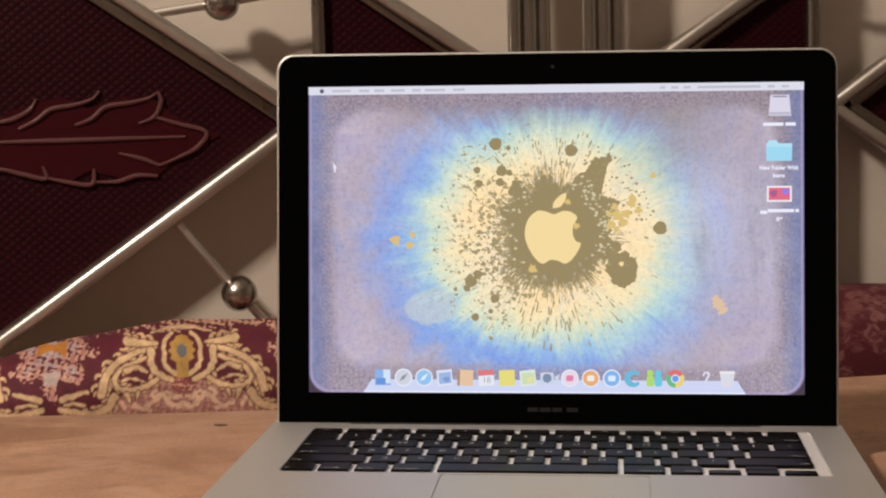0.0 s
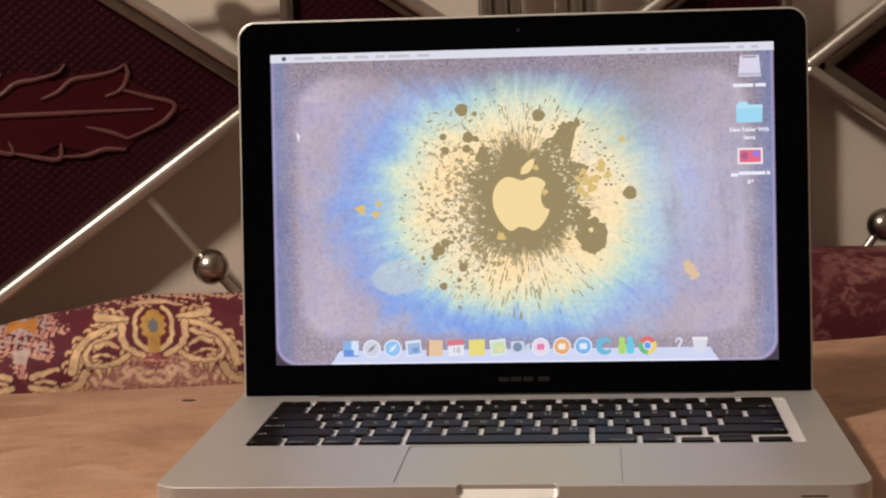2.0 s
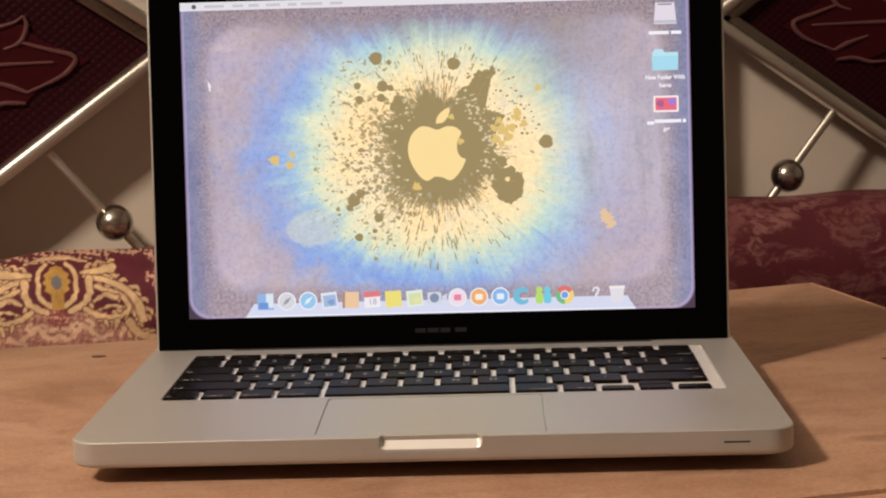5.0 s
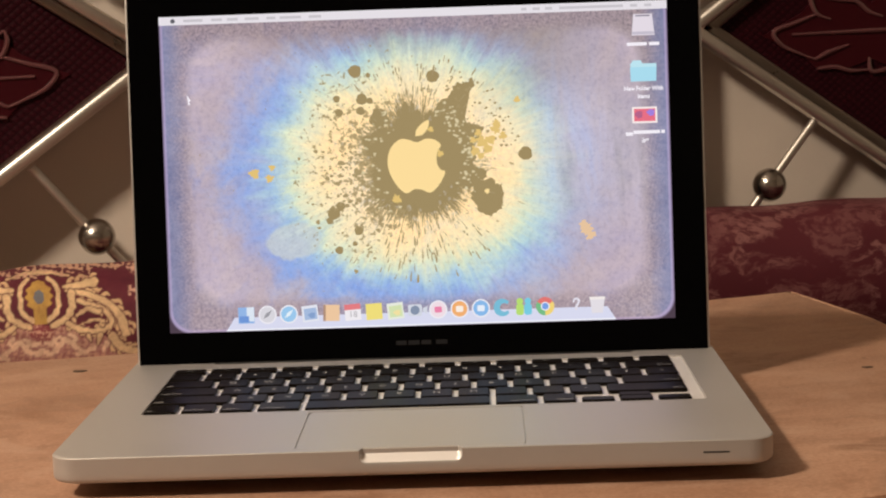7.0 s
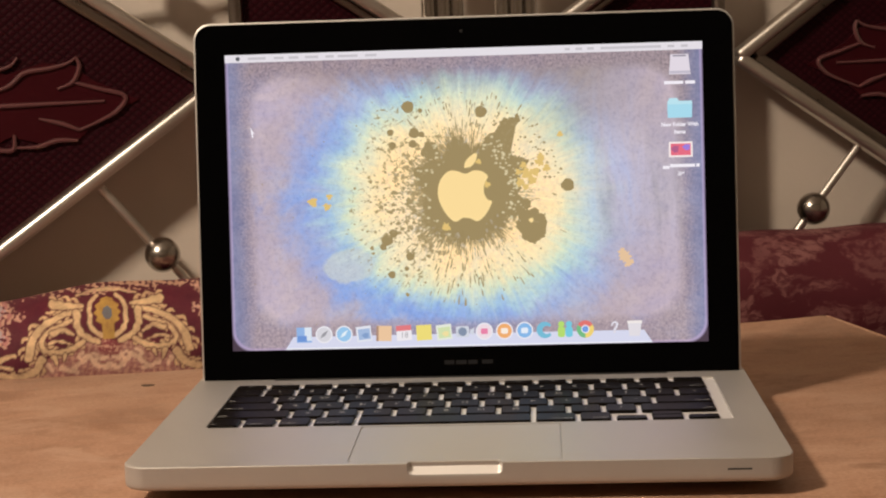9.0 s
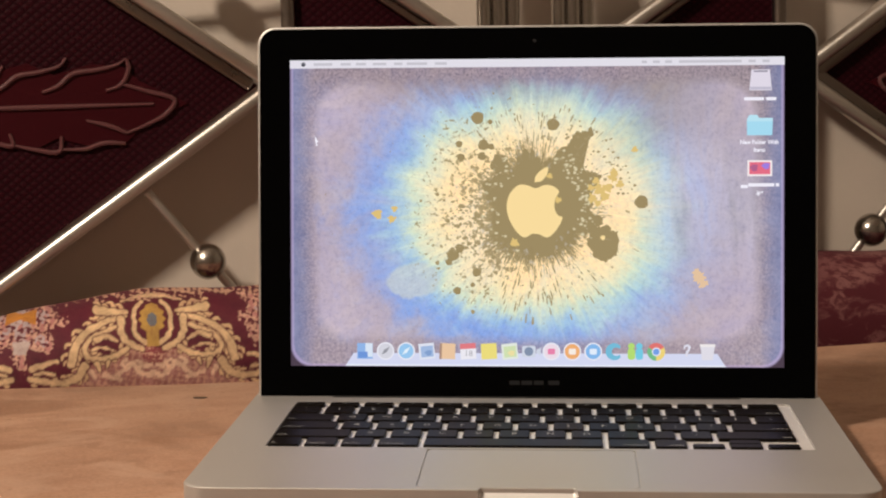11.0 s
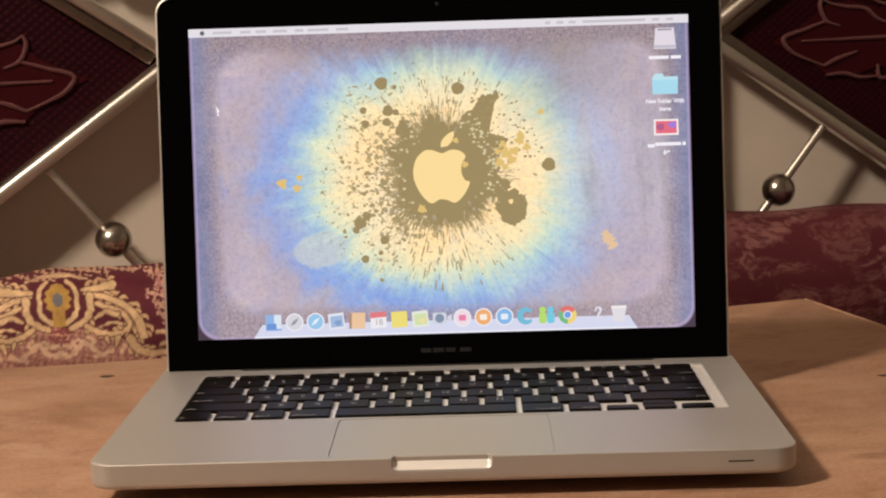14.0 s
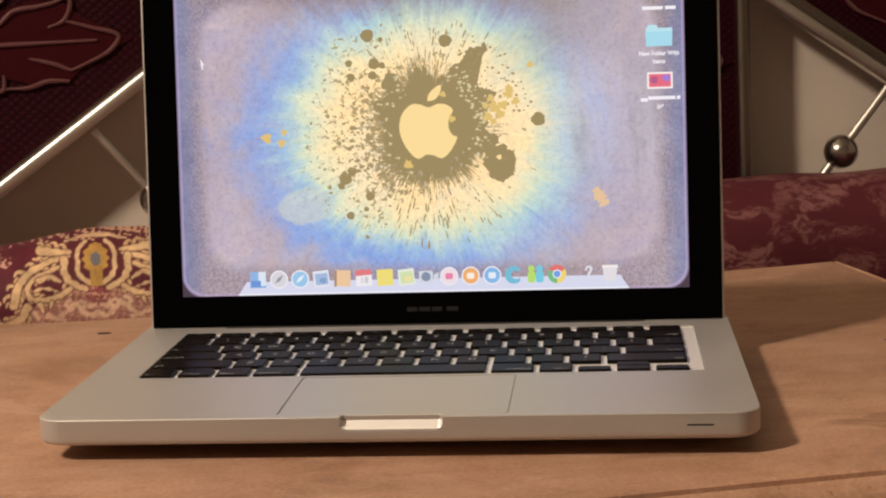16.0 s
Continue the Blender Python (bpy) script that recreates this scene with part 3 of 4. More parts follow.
def build_keyboard():
    # plate paler than the base, standing in for reflections in the recess
    keyboard = part("keyboard", loft_slab(rounded(-0.1373, 0.1439, 0.0823, 0.1899, 0.0029, 4), TOP_Z - 0.0013, TOP_Z - 0.0010, 0.0001), ALU_LIT, laptop, "black keys set in an aluminium well")
    y = 0.0835
    for pitch, keys in ROWS:
        x = -0.1365
        gap = 0.0029
        for width, legend in keys:
            x0, x1, y0, y1 = x, x + width * UNIT - GAP, y, y + pitch - gap
            if legend == "arrows":  # up and down share one place
                keycap(keyboard, x0, x1, y0, (y0 + y1) / 2 - 0.0003, "arrow", False)
                keycap(keyboard, x0, x1, (y0 + y1) / 2 + 0.0003, y1, "arrow", False)
            else:
                keycap(keyboard, x0, x1, y0, (y0 + y1) / 2 - 0.0003 if legend == "arrow" else y1, legend, pitch < 0.015)
            x += width * UNIT
        y += pitch


build_keyboard()

# lid: x right, y away from the viewer, z up along the glass from the lower edge of the picture
TILT = radians(6.1)
LID_LOW, LID_HIGH = -0.0203, 0.1985


def lid_loft(rings, r):
    """Rings of the lid: square lower corners, round upper ones."""
    bm = bmesh.new()
    out = []
    for inset, y in rings:
        x1, z0, z1, rr = HALF_W - inset, LID_LOW + inset, LID_HIGH - inset, max(0.002, r - inset * 0.5)
        pts = [(-x1, z0), (x1, z0)]
        for cx, a0 in ((x1 - rr, 0), (rr - x1, 90)):
            pts += [(cx + rr * math.cos(radians(a0 + 9 * i)), z1 - rr + rr * math.sin(radians(a0 + 9 * i))) for i in range(11)]
        out.append([(x, y, z) for x, z in pts])
    loft(bm, out)
    return bm


lid = part("lid", lid_loft([(0.0011, 0.0006), (0.0002, 0.0010), (0.0, 0.0018), (0.0003, 0.0044), (0.003, 0.0062), (0.010, 0.0070), (0.03, 0.0072)], 0.0105), ALU, laptop, "slim aluminium screen lid", True)
lid.matrix_local = Matrix.Translation((0, 0.2095, 0.034)) @ Matrix.Rotation(-TILT, 4, "X")
part("glass", lid_loft([(0.0013, 0.0012), (0.0013, 0.0003), (0.0016, 0.0)], 0.0100), GLASS, lid, "glossy black glass border", True)


def on_screen(name, outline, material, layer=1, label=""):
    """A flat shape lying on the screen; outline in millimetres from the middle of its lower edge."""
    y = -0.00012 * layer
    if name not in ("screen", "menu_bar"):
        outline = [(x * 0.994 - 0.5, z) for x, z in outline]
    bm = bmesh.new()
    bm.faces.new([bm.verts.new((x / 1000, y, z / 1000)) for x, z in outline])
    for f in bm.faces:
        if f.normal.y > 0:
            f.normal_flip()
    me = bpy.data.meshes.new(name)
    bm.to_mesh(me)
    bm.free()
    me.materials.append(material)
    ob = new(name, me)
    ob.parent = lid
    return tagged(ob, label)


def spatter(name, outlines, material, layer, label=""):
    """Many tiny flat specks on the screen, as one part."""
    bm = bmesh.new()
    for outline in outlines:
        bm.faces.new([bm.verts.new(((x * 0.994 - 0.5) / 1000, -0.00012 * layer, z / 1000)) for x, z in outline])
    for f in bm.faces:
        f.normal_update()
        if f.normal.y > 0:
            f.normal_flip()
    me = bpy.data.meshes.new(name)
    bm.to_mesh(me)
    bm.free()
    me.materials.append(material)
    ob = new(name, me)
    ob.parent = lid
    return tagged(ob, label, kind="stuff")


def dash(cx, cz, along, wide, angle, rng):
    """A drawn-out drop, thicker at one end."""
    c, s = math.cos(angle), math.sin(angle)
    out = []
    for k in range(10):
        a = math.tau * k / 10
        u, v = along * math.cos(a), wide * math.sin(a) * (1 + 0.45 * math.cos(a)) * rng.uniform(0.7, 1.3)
        out.append((cx + u * c - v * s, cz + u * s + v * c))
    return out


def disc(cx, cz, rx, rz=None, wobble=0.0, steps=28, seed=0, ragged=0.0):
    rng = random.Random(seed)
    ph = [rng.uniform(0, 6.28) for _ in range(4)]
    out = []
    for k in range(steps):
        a = math.tau * k / steps
        s = 1 + wobble * (math.sin(3 * a + ph[0]) + 0.7 * math.sin(5 * a + ph[1]) + 0.6 * math.sin(8 * a + ph[2]))
        s += ragged * rng.uniform(-1, 1)
        out.append((cx + rx * s * math.cos(a), cz + (rz or rx) * s * math.sin(a)))
    return out


def torn(outline, seed):
    """An outline with ragged edges."""
    rng = random.Random(seed)
    out = []
    for (x0, z0), (x1, z1) in zip(outline, outline[1:] + outline[:1]):
        n = max(2, int(math.hypot(x1 - x0, z1 - z0) / 0.9))
        out += [(x0 + (x1 - x0) * i / n + rng.uniform(-0.95, 0.95), z0 + (z1 - z0) * i / n + rng.uniform(-0.95, 0.95)) for i in range(n)]
    return out


def rect(cx, cz, w, h, lean=0.0):
    c, s = math.cos(radians(lean)), math.sin(radians(lean))
    return [(cx + x * c - z * s, cz + x * s + z * c) for x, z in ((-w / 2, -h / 2), (w / 2, -h / 2), (w / 2, h / 2), (-w / 2, h / 2))]


def round_rect(cx, cz, w, h, r):
    return rounded(cx - w / 2, cx + w / 2, cz - h / 2, cz + h / 2, r, 4)


def glow(r, g, b, strength=1.0):
    return glow_material("lit_%d_%d_%d" % (r, g, b), rgb(r, g, b), strength)


def washed(r, g, b):
    """Paler, as on a bright screen."""
    return glow(*[int(c + 0.3 * (w - c)) for c, w in zip((r, g, b), (236, 234, 244))])


def screen_contents():
    picture = on_screen("screen", [(-143.25, 0), (143.25, 0), (143.25, 179), (-143.25, 179)], DESKTOP, 1, "lit desktop with a paint burst picture")
    olive, cream, ochre, white = glow(160, 141, 100), glow(252, 222, 158), glow(226, 194, 122), glow(244, 240, 250)
    # splashes
    for k, (x, z, s) in enumerate([(-33, 144.8, 3.7), (-25.6, 142.4, 1.4), (-43.9, 129.6, 2.0), (-42.8, 121.8, 2.3), (11.1, 140.7, 3.6), (62.4, 95.6, 3.9),
                                   (-45.1, 44.2, 2.3), (-36, 47.6, 1.4), (-33.6, 54.9, 2.6), (-29.5, 129, 3.2), (-30.5, 122.5, 2.4), (-25, 128, 1.8), (-20, 118, 5.5),
                                   (-47.5, 65, 3.6), (-43.5, 69, 2.6), (-50, 61, 2.0), (40.5, 68, 6.6), (36, 72, 4.6)]):
        on_screen("splash", disc(x, z, s, s * 0.97, 0.05 if s < 5 else 0.09, 24, k), olive, 2)
    on_screen("splash", disc(40.0, 75.0, 1.4, 1.4, 0.1), cream, 3)
    core = disc(0, 92, 25.5, 24, 0.05, 150, 7, 0.10)
    on_screen("splash", core, olive, 2)
    arm = [(2, 108), (9.2, 115.9), (11, 121), (13.6, 126), (20, 129), (24, 136), (29, 136.5), (33.6, 139.5), (35, 135), (29, 128.4), (26, 121), (26, 116.7),
           (30.7, 112), (30.7, 107), (34, 102.7), (34, 93.9), (28, 86.5), (16, 88)]
    on_screen("splash", torn(arm, 1), olive, 2)
    on_screen("splash", torn([(-12, 112), (-7, 121), (-6, 127), (-3.5, 124), (-1, 127.5), (1, 121), (5, 113)], 2), olive, 2)
    on_screen("splash", torn([(31, 71), (32, 81.5), (37, 80.5), (42, 83), (45, 78.5), (49, 79), (49, 66), (42, 61), (36, 65)], 3), olive, 2)
    drops = random.Random(12)
    specks, pale_specks, drips = [], [], []
    for _ in range(90):  # fine spatter along the arm
        a, d = drops.uniform(0.1, 1.25), drops.uniform(28, 56)
        r = drops.uniform(0.3, 1.0)
        specks.append(disc(4 + d * math.cos(a), 94 + d * math.sin(a), r, r * 0.8, 0.14, 9, _))
    for _ in range(230):  # crumbs thrown to the left
        a, d = drops.gauss(3.45, 0.42), 27 + abs(drops.gauss(0, 17))
        r = drops.choice((0.35, 0.5, 0.6, 0.9, 1.3)) * drops.uniform(0.7, 1.2)
        specks.append(disc(d * math.cos(a), 92 + 0.92 * d * math.sin(a), r, r * drops.uniform(0.6, 1.0), 0.16, 10, _ + 300))
    for _ in range(170):  # long drips above and below
        a = drops.gauss(-1.52, 0.40) if _ % 5 < 3 else drops.gauss(1.5, 0.42)
        d = drops.uniform(29, 66 if a < 0 else 62)
        drips.append(dash(d * math.cos(a), 91.5 + d * math.sin(a), drops.uniform(0.7, 3.4), drops.uniform(0.16, 0.46), a + drops.uniform(-0.08, 0.08), drops))
    for _ in range(120):  # ground showing through the edges of the core
        a, d = drops.uniform(-0.5, 1.3) if _ % 3 else drops.uniform(2.2, 4.2), drops.uniform(23, 34)
        r = drops.uniform(0.35, 1.15)
        pale_specks.append(disc(3 + d * math.cos(a), 92 + 1.1 * d * math.sin(a), r, r * drops.uniform(0.5, 1.0), 0.2, 9, _))
    spatter("paint_spatter", specks, glow(170, 151, 110), 2.3, "fine olive paint specks")
    spatter("paint_dripping", drips, glow(168, 150, 112), 2.4, "thin olive paint drips")
    spatter("pale_spatter", pale_specks, glow(216, 202, 164), 2.8, "pale ground between the paint")
    for x, z, s, k in ((30, 108, 8, 1), (-22, 104, 8, 2), (-3, 116, 8, 3), (31, 84, 8, 4), (-18, 78, 7, 5), (6, 70, 7, 6)):
        on_screen("splash", disc(x, z, s, s * 0.85, 0.10, 48, k, 0.12), olive, 2)
    for k, (x, z, s) in enumerate([(-92, 89, 2.6), (-83.5, 86, 2.2), (-82, 92, 1.7), (95.5, 52.4, 3.4), (98, 48.5, 2.6), (94, 55, 2), (46, 110, 2.6), (38, 103, 3.2), (41, 99, 2.6), (50, 106, 2.2), (58.5, 126, 1.7), (-11.5, 72, 2.4), (36, 108, 2.0), (34, 98, 2.4), (37, 95, 1.9), (43, 104, 2.4), (33, 104, 1.8), (46.5, 113, 2.0), (14, 97, 1.8), (9, 111, 1.6)]):
        on_screen("fleck", disc(x, z, s, s, 0.16, 30, k, 0.2), glow(230, 196, 160) if x > 90 else ochre, 3)
    # plain round fruit-like shape with a leaf
    left = [(-1, 77.5), (-6, 75.2), (-11, 79.5), (-15, 87), (-16, 94), (-14, 101), (-9, 105.6), (-4, 105.5), (1, 103.8)]
    right = [(6, 105.6), (11, 105), (14.5, 101.8), (12.3, 97.5), (12.0, 92), (14, 88), (16.6, 86.5), (13, 79.5), (8, 75.2), (3, 77)]
    fruit = [(p.x, p.y) for p in smooth_path([(x, z, 0) for x, z in left + right], 4)]
    on_screen("fruit_shape", fruit, cream, 3, "pale yellow rounded shape")
    on_screen("leaf_shape", [(p.x, p.y) for p in smooth_path([(0.2, 107.2, 0), (1, 111, 0), (4.5, 114.6, 0), (8, 116, 0), (7.6, 112, 0), (4.5, 108, 0), (0.2, 107.2, 0)], 4)[:-1]], cream, 3, "pale yellow leaf shape")
    on_screen("pointer", [(-129, 135), (-126.8, 131.2), (-127.8, 131), (-127.2, 129), (-128.2, 129), (-128.6, 131)], white, 3)
    # menu bar
    on_screen("menu_bar", [(-143.25, 174.2), (143.25, 174.2), (143.25, 179), (-143.25, 179)], glow(228, 224, 232), 2, "pale menu bar")
    grey, soft_grey = glow(96, 96, 104), glow(200, 196, 204)
    on_screen("menu_mark", disc(-135.6, 176.5, 1.3), grey, 3)
    for x, w in ((-124, 11), (-110.5, 6), (-101.5, 6), (-90.5, 8), (-79.5, 5), (-68.5, 12), (-54.5, 7), (64, 3), (71, 4), (78, 4), (90, 12), (108, 24), (126, 4), (134, 4)):
        on_screen("menu_word", rect(x, 176.5, w, 1.5), soft_grey, 3)
    # desktop icons
    on_screen("desktop_icon", [(124.4, 159.6), (137.4, 159.6), (136.2, 171.6), (125.6, 171.6)], glow(226, 218, 230), 3, "pale drive icon")
    on_screen("desktop_icon_shade", rect(130.9, 160.9, 12.4, 1.6), glow(196, 190, 206), 4)
    on_screen("desktop_icon_shade", rect(130.9, 170.6, 8, 0.8), glow(140, 134, 150), 4)
    on_screen("desktop_icon", [(123.2, 133.8), (137.6, 133.8), (137.9, 143.8), (130, 143.8), (129, 145.6), (124.6, 145.6), (123.2, 143.4)], glow(188, 228, 242), 3, "light blue folder icon")
    on_screen("desktop_icon_shade", [(123.2, 133.8), (137.6, 133.8), (137.9, 141.8), (123.0, 141.8)], glow(168, 220, 240), 4)
    on_screen("desktop_icon", rect(130.5, 114.9, 14.2, 9.2), glow(248, 236, 236), 3, "framed picture icon")
    on_screen("desktop_icon_shade", rect(130.5, 114.9, 12.0, 7.0), glow(230, 112, 134), 4)
    on_screen("desktop_icon_shade", disc(127.2, 115.2, 2.2, 2.0, 0.1), glow(180, 100, 140), 5)
    on_screen("desktop_icon_shade", disc(134, 116.2, 2.2, 1.8, 0.1), glow(160, 130, 222), 5)
    for x, z, w in ((127.2, 154.8, 11.4), (137.0, 154.8, 5.8), (121.6, 104.4, 4.0), (131.4, 105.3, 15.0), (140.6, 105.3, 2.0)):
        on_screen("caption", rect(x, z, w, 1.9), white, 3)
    for words, z in (("New Folder With", 129.8), ("Items", 125.4), (".jpg", 101.0)):
        bm = text_bm(words, 0.0034, bold=0.00011)
        for v in bm.verts:
            v.co = Vector((v.co.x * 0.90 + 0.1290, -0.00036, v.co.y + z / 1000))
        for f in bm.faces:
            f.normal_update()
        part("caption", bm, white, lid)
    # dock
    on_screen("dock", [(-111.2, 0.2), (111.2, 0.2), (106.3, 7.8), (-106.3, 7.8)], washed(206, 212, 240), 2, "pale glassy dock shelf")
    on_screen("dock_edge", [(-111.2, 0.2), (111.2, 0.2), (110.7, 1.1), (-110.7, 1.1)], washed(238, 244, 255), 3)
    icons = [("square", (110, 160, 226)), ("round", (206, 206, 214)), ("round", (120, 186, 236)), ("card", (222, 228, 240)), ("book", (236, 184, 128)), ("calendar", (240, 236, 240)),
             ("note", (240, 218, 74)), ("card", (226, 234, 214)), ("camera", (200, 208, 222)), ("round", (240, 216, 226)), ("round", (244, 150, 60)), ("round", (92, 164, 232)),
             ("crescent", (70, 170, 206)), ("people", (150, 214, 70)), ("ring", (222, 70, 60))]
    for k, (kind, c) in enumerate(icons):
        x, z, m = -99.6 + 12.18 * k, 8.9, washed(*c)
        lab = "small coloured dock icon"
        if kind in ("round", "ring"):
            on_screen("dock_icon", disc(x, z, 5.2), washed(236, 236, 244) if kind == "round" else m, 4, lab)
            if kind == "round":
                on_screen("dock_icon_mark", disc(x, z, 4.4), m, 5)
                mark = {1: (120, 120, 128), 2: (226, 244, 255), 9: (232, 90, 140), 10: (255, 240, 220), 11: (226, 240, 255)}[k]
                on_screen("dock_icon_mark", [(x - 2.4, z - 2.2), (x + 0.6, z - 0.8), (x + 2.6, z + 2.6), (x - 0.8, z + 0.8)] if k in (1, 2) else round_rect(x, z, 4.2, 3.4, 0.8), washed(*mark), 6)
            else:
                on_screen("dock_icon_mark", [(x, z), *[(x + 5.2 * math.cos(a), z + 5.2 * math.sin(a)) for a in (radians(150 + 15 * i) for i in range(9))]], washed(70, 170, 90), 5)
                on_screen("dock_icon_mark", [(x, z), *[(x + 5.2 * math.cos(a), z + 5.2 * math.sin(a)) for a in (radians(270 + 15 * i) for i in range(9))]], washed(244, 204, 70), 5)
                on_screen("dock_icon_mark", disc(x, z, 2.5), washed(240, 240, 248), 6)
                on_screen("dock_icon_mark", disc(x, z, 1.9), washed(70, 130, 226), 7)
        elif kind == "crescent":
            pts = [(x + 5 * math.cos(a), z + 5 * math.sin(a)) for a in (radians(40 + 14 * i) for i in range(21))] + [(x + 1.2 + 2.6 * math.cos(a), z + 2.4 * math.sin(a)) for a in (radians(320 - 14 * i) for i in range(21))]
            on_screen("dock_icon", pts, m, 4, lab)
        elif kind == "people":
            for dx, c2 in ((-2.2, (160, 216, 60)), (2.4, (70, 190, 220))):
                on_screen("dock_icon", round_rect(x + dx, z - 1.4, 4.4, 6.4, 1.6), washed(*c2), 4, lab)
                on_screen("dock_icon_mark", disc(x + dx, z + 3.2, 1.9), washed(*c2), 5)
        elif kind == "camera":
            on_screen("dock_icon", round_rect(x - 1, z, 8.0, 6.6, 1.2), m, 4, lab)
            on_screen("dock_icon_mark", [(x + 3.4, z - 0.8), (x + 6, z - 2.4), (x + 6, z + 2.4), (x + 3.4, z + 0.8)], m, 4)
            on_screen("dock_icon_mark", disc(x - 1, z, 2.6), washed(90, 110, 140), 5)
        else:
            lean = {3: 6, 7: 6, 6: 3, 4: -2, 5: 4}.get(k, 0)
            on_screen("dock_icon", rect(x, z, 9.2, 9.2, lean), m, 4, lab)
            if kind == "square":
                on_screen("dock_icon_mark", rect(x + 2.4, z + 0.6, 4.2, 8), washed(214, 230, 246), 5)
                on_screen("dock_icon_mark", rect(x - 1.2, z - 2.2, 5.6, 3.6), washed(60, 116, 206), 6)
            elif kind == "calendar":
                on_screen("dock_icon_mark", rect(x - 0.2, z + 3.0, 9.2, 3.2, lean), washed(222, 80, 84), 5)
                digits = text_bm("18", 0.0050)
                for v in digits.verts:
                    v.co = Vector((v.co.x + (x * 0.994 - 0.3) / 1000, -0.00060, v.co.y + (z - 1.4) / 1000))
                part("dock_icon_mark", digits, washed(150, 146, 150), lid)
            elif kind == "card":
                on_screen("dock_icon_mark", rect(x + 0.2, z - 0.2, 7.2, 6.4, lean), washed(134, 168, 214) if k == 3 else washed(200, 222, 150), 5)
                on_screen("dock_icon_mark", disc(x + 1, z - 1, 2, 1.6, 0.1), washed(90, 130, 190) if k == 3 else washed(240, 220, 130), 6)
            elif kind == "book":
                on_screen("dock_icon_mark", rect(x - 4.0, z, 1.4, 9.2, lean), washed(150, 104, 74), 5)
    # fading mark and bin at the end of the shelf
    hook = [(86.4, 10.6), (87.2, 12.8), (89.4, 13.4), (91, 11.8), (90.2, 9.4), (89.2, 8.0), (89.2, 6.2), (87.9, 6.2), (87.9, 8.6), (89.4, 10.8), (89, 12.0), (87.8, 11.8), (87.5, 10.4)]
    on_screen("dock_icon", hook, washed(220, 216, 230), 4, "pale curved dock mark")
    on_screen("dock_icon", [(97.4, 4.2), (103.6, 4.2), (105.0, 13.2), (96.2, 13.2)], washed(222, 218, 224), 4, "pale waste bin icon")
    on_screen("dock_icon_mark", rect(100.6, 12.6, 8.8, 1.6), washed(244, 236, 230), 5)
    return picture


screen_contents()
bm = bmesh.new()
bmesh.ops.create_uvsphere(bm, u_segments=12, v_segments=8, radius=0.0011)
for v in bm.verts:
    v.co = Vector((v.co.x, v.co.y * 0.15, v.co.z + 0.1893))
part("webcam", bm, GREY_MARK, lid, "tiny dark camera lens")
for x, w in ((-11.6, 6.0), (-4.4, 6.4), (2.6, 5.6), (11.4, 6.6)):
    on_screen("name_mark", rect(x, -9.4, w, 2.5), GREY_MARK, 1)
part("hinge", box(-0.118, 0.118, 0.2035, 0.2068, TOP_Z - 0.001, TOP_Z + 0.0004, bevel=0.0002), RUBBER, laptop, "black hinge cover", True)


# ---------------------------------------------------------------- headboard
headboard = thing("metal_headboard", ROOM @ pose(-0.004, 0, -0.002, 0, -0.75, 0), "brushed steel headboard with burgundy quilted panels against a cream wall", "headboard")
SLOPE = math.tan(radians(34.5))


def bar(x0, z0, x1, z1, width, depth, y=0.0, bevel=0.004):
    """A rounded rectangular bar in the plane of the headboard."""
    length = math.hypot(x1 - x0, z1 - z0)
    bm = box(-length / 2, length / 2, -depth / 2, depth / 2, -width / 2, width / 2, bevel=min(bevel, width * 0.45, depth * 0.45), segments=3)
    a = math.atan2(z1 - z0, x1 - x0)
    bmesh.ops.transform(bm, matrix=Matrix.Translation(((x0 + x1) / 2, y, (z0 + z1) / 2)) @ Matrix.Rotation(-a, 4, "Y"), verts=bm.verts)
    return bm


def leaf_relief(panel, cx, cz, way, reach=0.225):
    """A pressed leaf that points along x (way = 1 or -1): a smooth raised body with piped lobes."""
    s = reach / 0.225
    half = [(0.0, 0.012), (0.03, 0.030), (0.075, 0.042), (0.10, 0.030), (0.135, 0.040), (0.165, 0.036), (0.18, 0.022), (0.225, 0.0)]
    outline = [(cx + way * x * s, cz + z * s) for x, z in half] + [(cx + way * x * s, cz - z * s) for x, z in half[-2::-1]]
    bm = prism(outline, 0.0012, 0.004)
    part("leaf", bm, SMOOTH_RED, panel, "smooth pressed leaf")
    lobes = [[(0.010, 0.018), (0.028, 0.021), (0.045, 0.029), (0.053, 0.040)], [(0.035, 0.012), (0.052, 0.020), (0.066, 0.030), (0.085, 0.033), (0.104, 0.038), (0.112, 0.046)],
             [(0.088, 0.014), (0.104, 0.020), (0.118, 0.031), (0.140, 0.034), (0.158, 0.038), (0.168, 0.044)], [(0.168, 0.044), (0.170, 0.034), (0.163, 0.020), (0.148, 0.014)],
             [(0.163, 0.020), (0.188, 0.012), (0.212, 0.004), (0.204, -0.010), (0.184, -0.020), (0.166, -0.027)], [(0.166, -0.027), (0.150, -0.020), (0.128, -0.014)],
             [(0.164, -0.037), (0.144, -0.036), (0.126, -0.041), (0.104, -0.041)], [(0.104, -0.028), (0.101, -0.043), (0.078, -0.040), (0.058, -0.035)],
             [(0.056, -0.024), (0.058, -0.036), (0.036, -0.031), (0.014, -0.026), (0.002, -0.038)], [(0.016, 0.0), (0.09, 0.0), (0.192, 0.0)]]
    for lobe in lobes:
        pts = smooth_path([(cx + way * x * s, 0.0008, cz + z * s) for x, z in lobe], 5)
        k = len(pts)
        part("piping", tube(pts, [0.0023 * (0.55 + 0.6 * math.sin(math.pi * min(0.92, i / k + 0.1))) for i in range(k)], 8), PIPING, panel, "glossy raised piping", True)


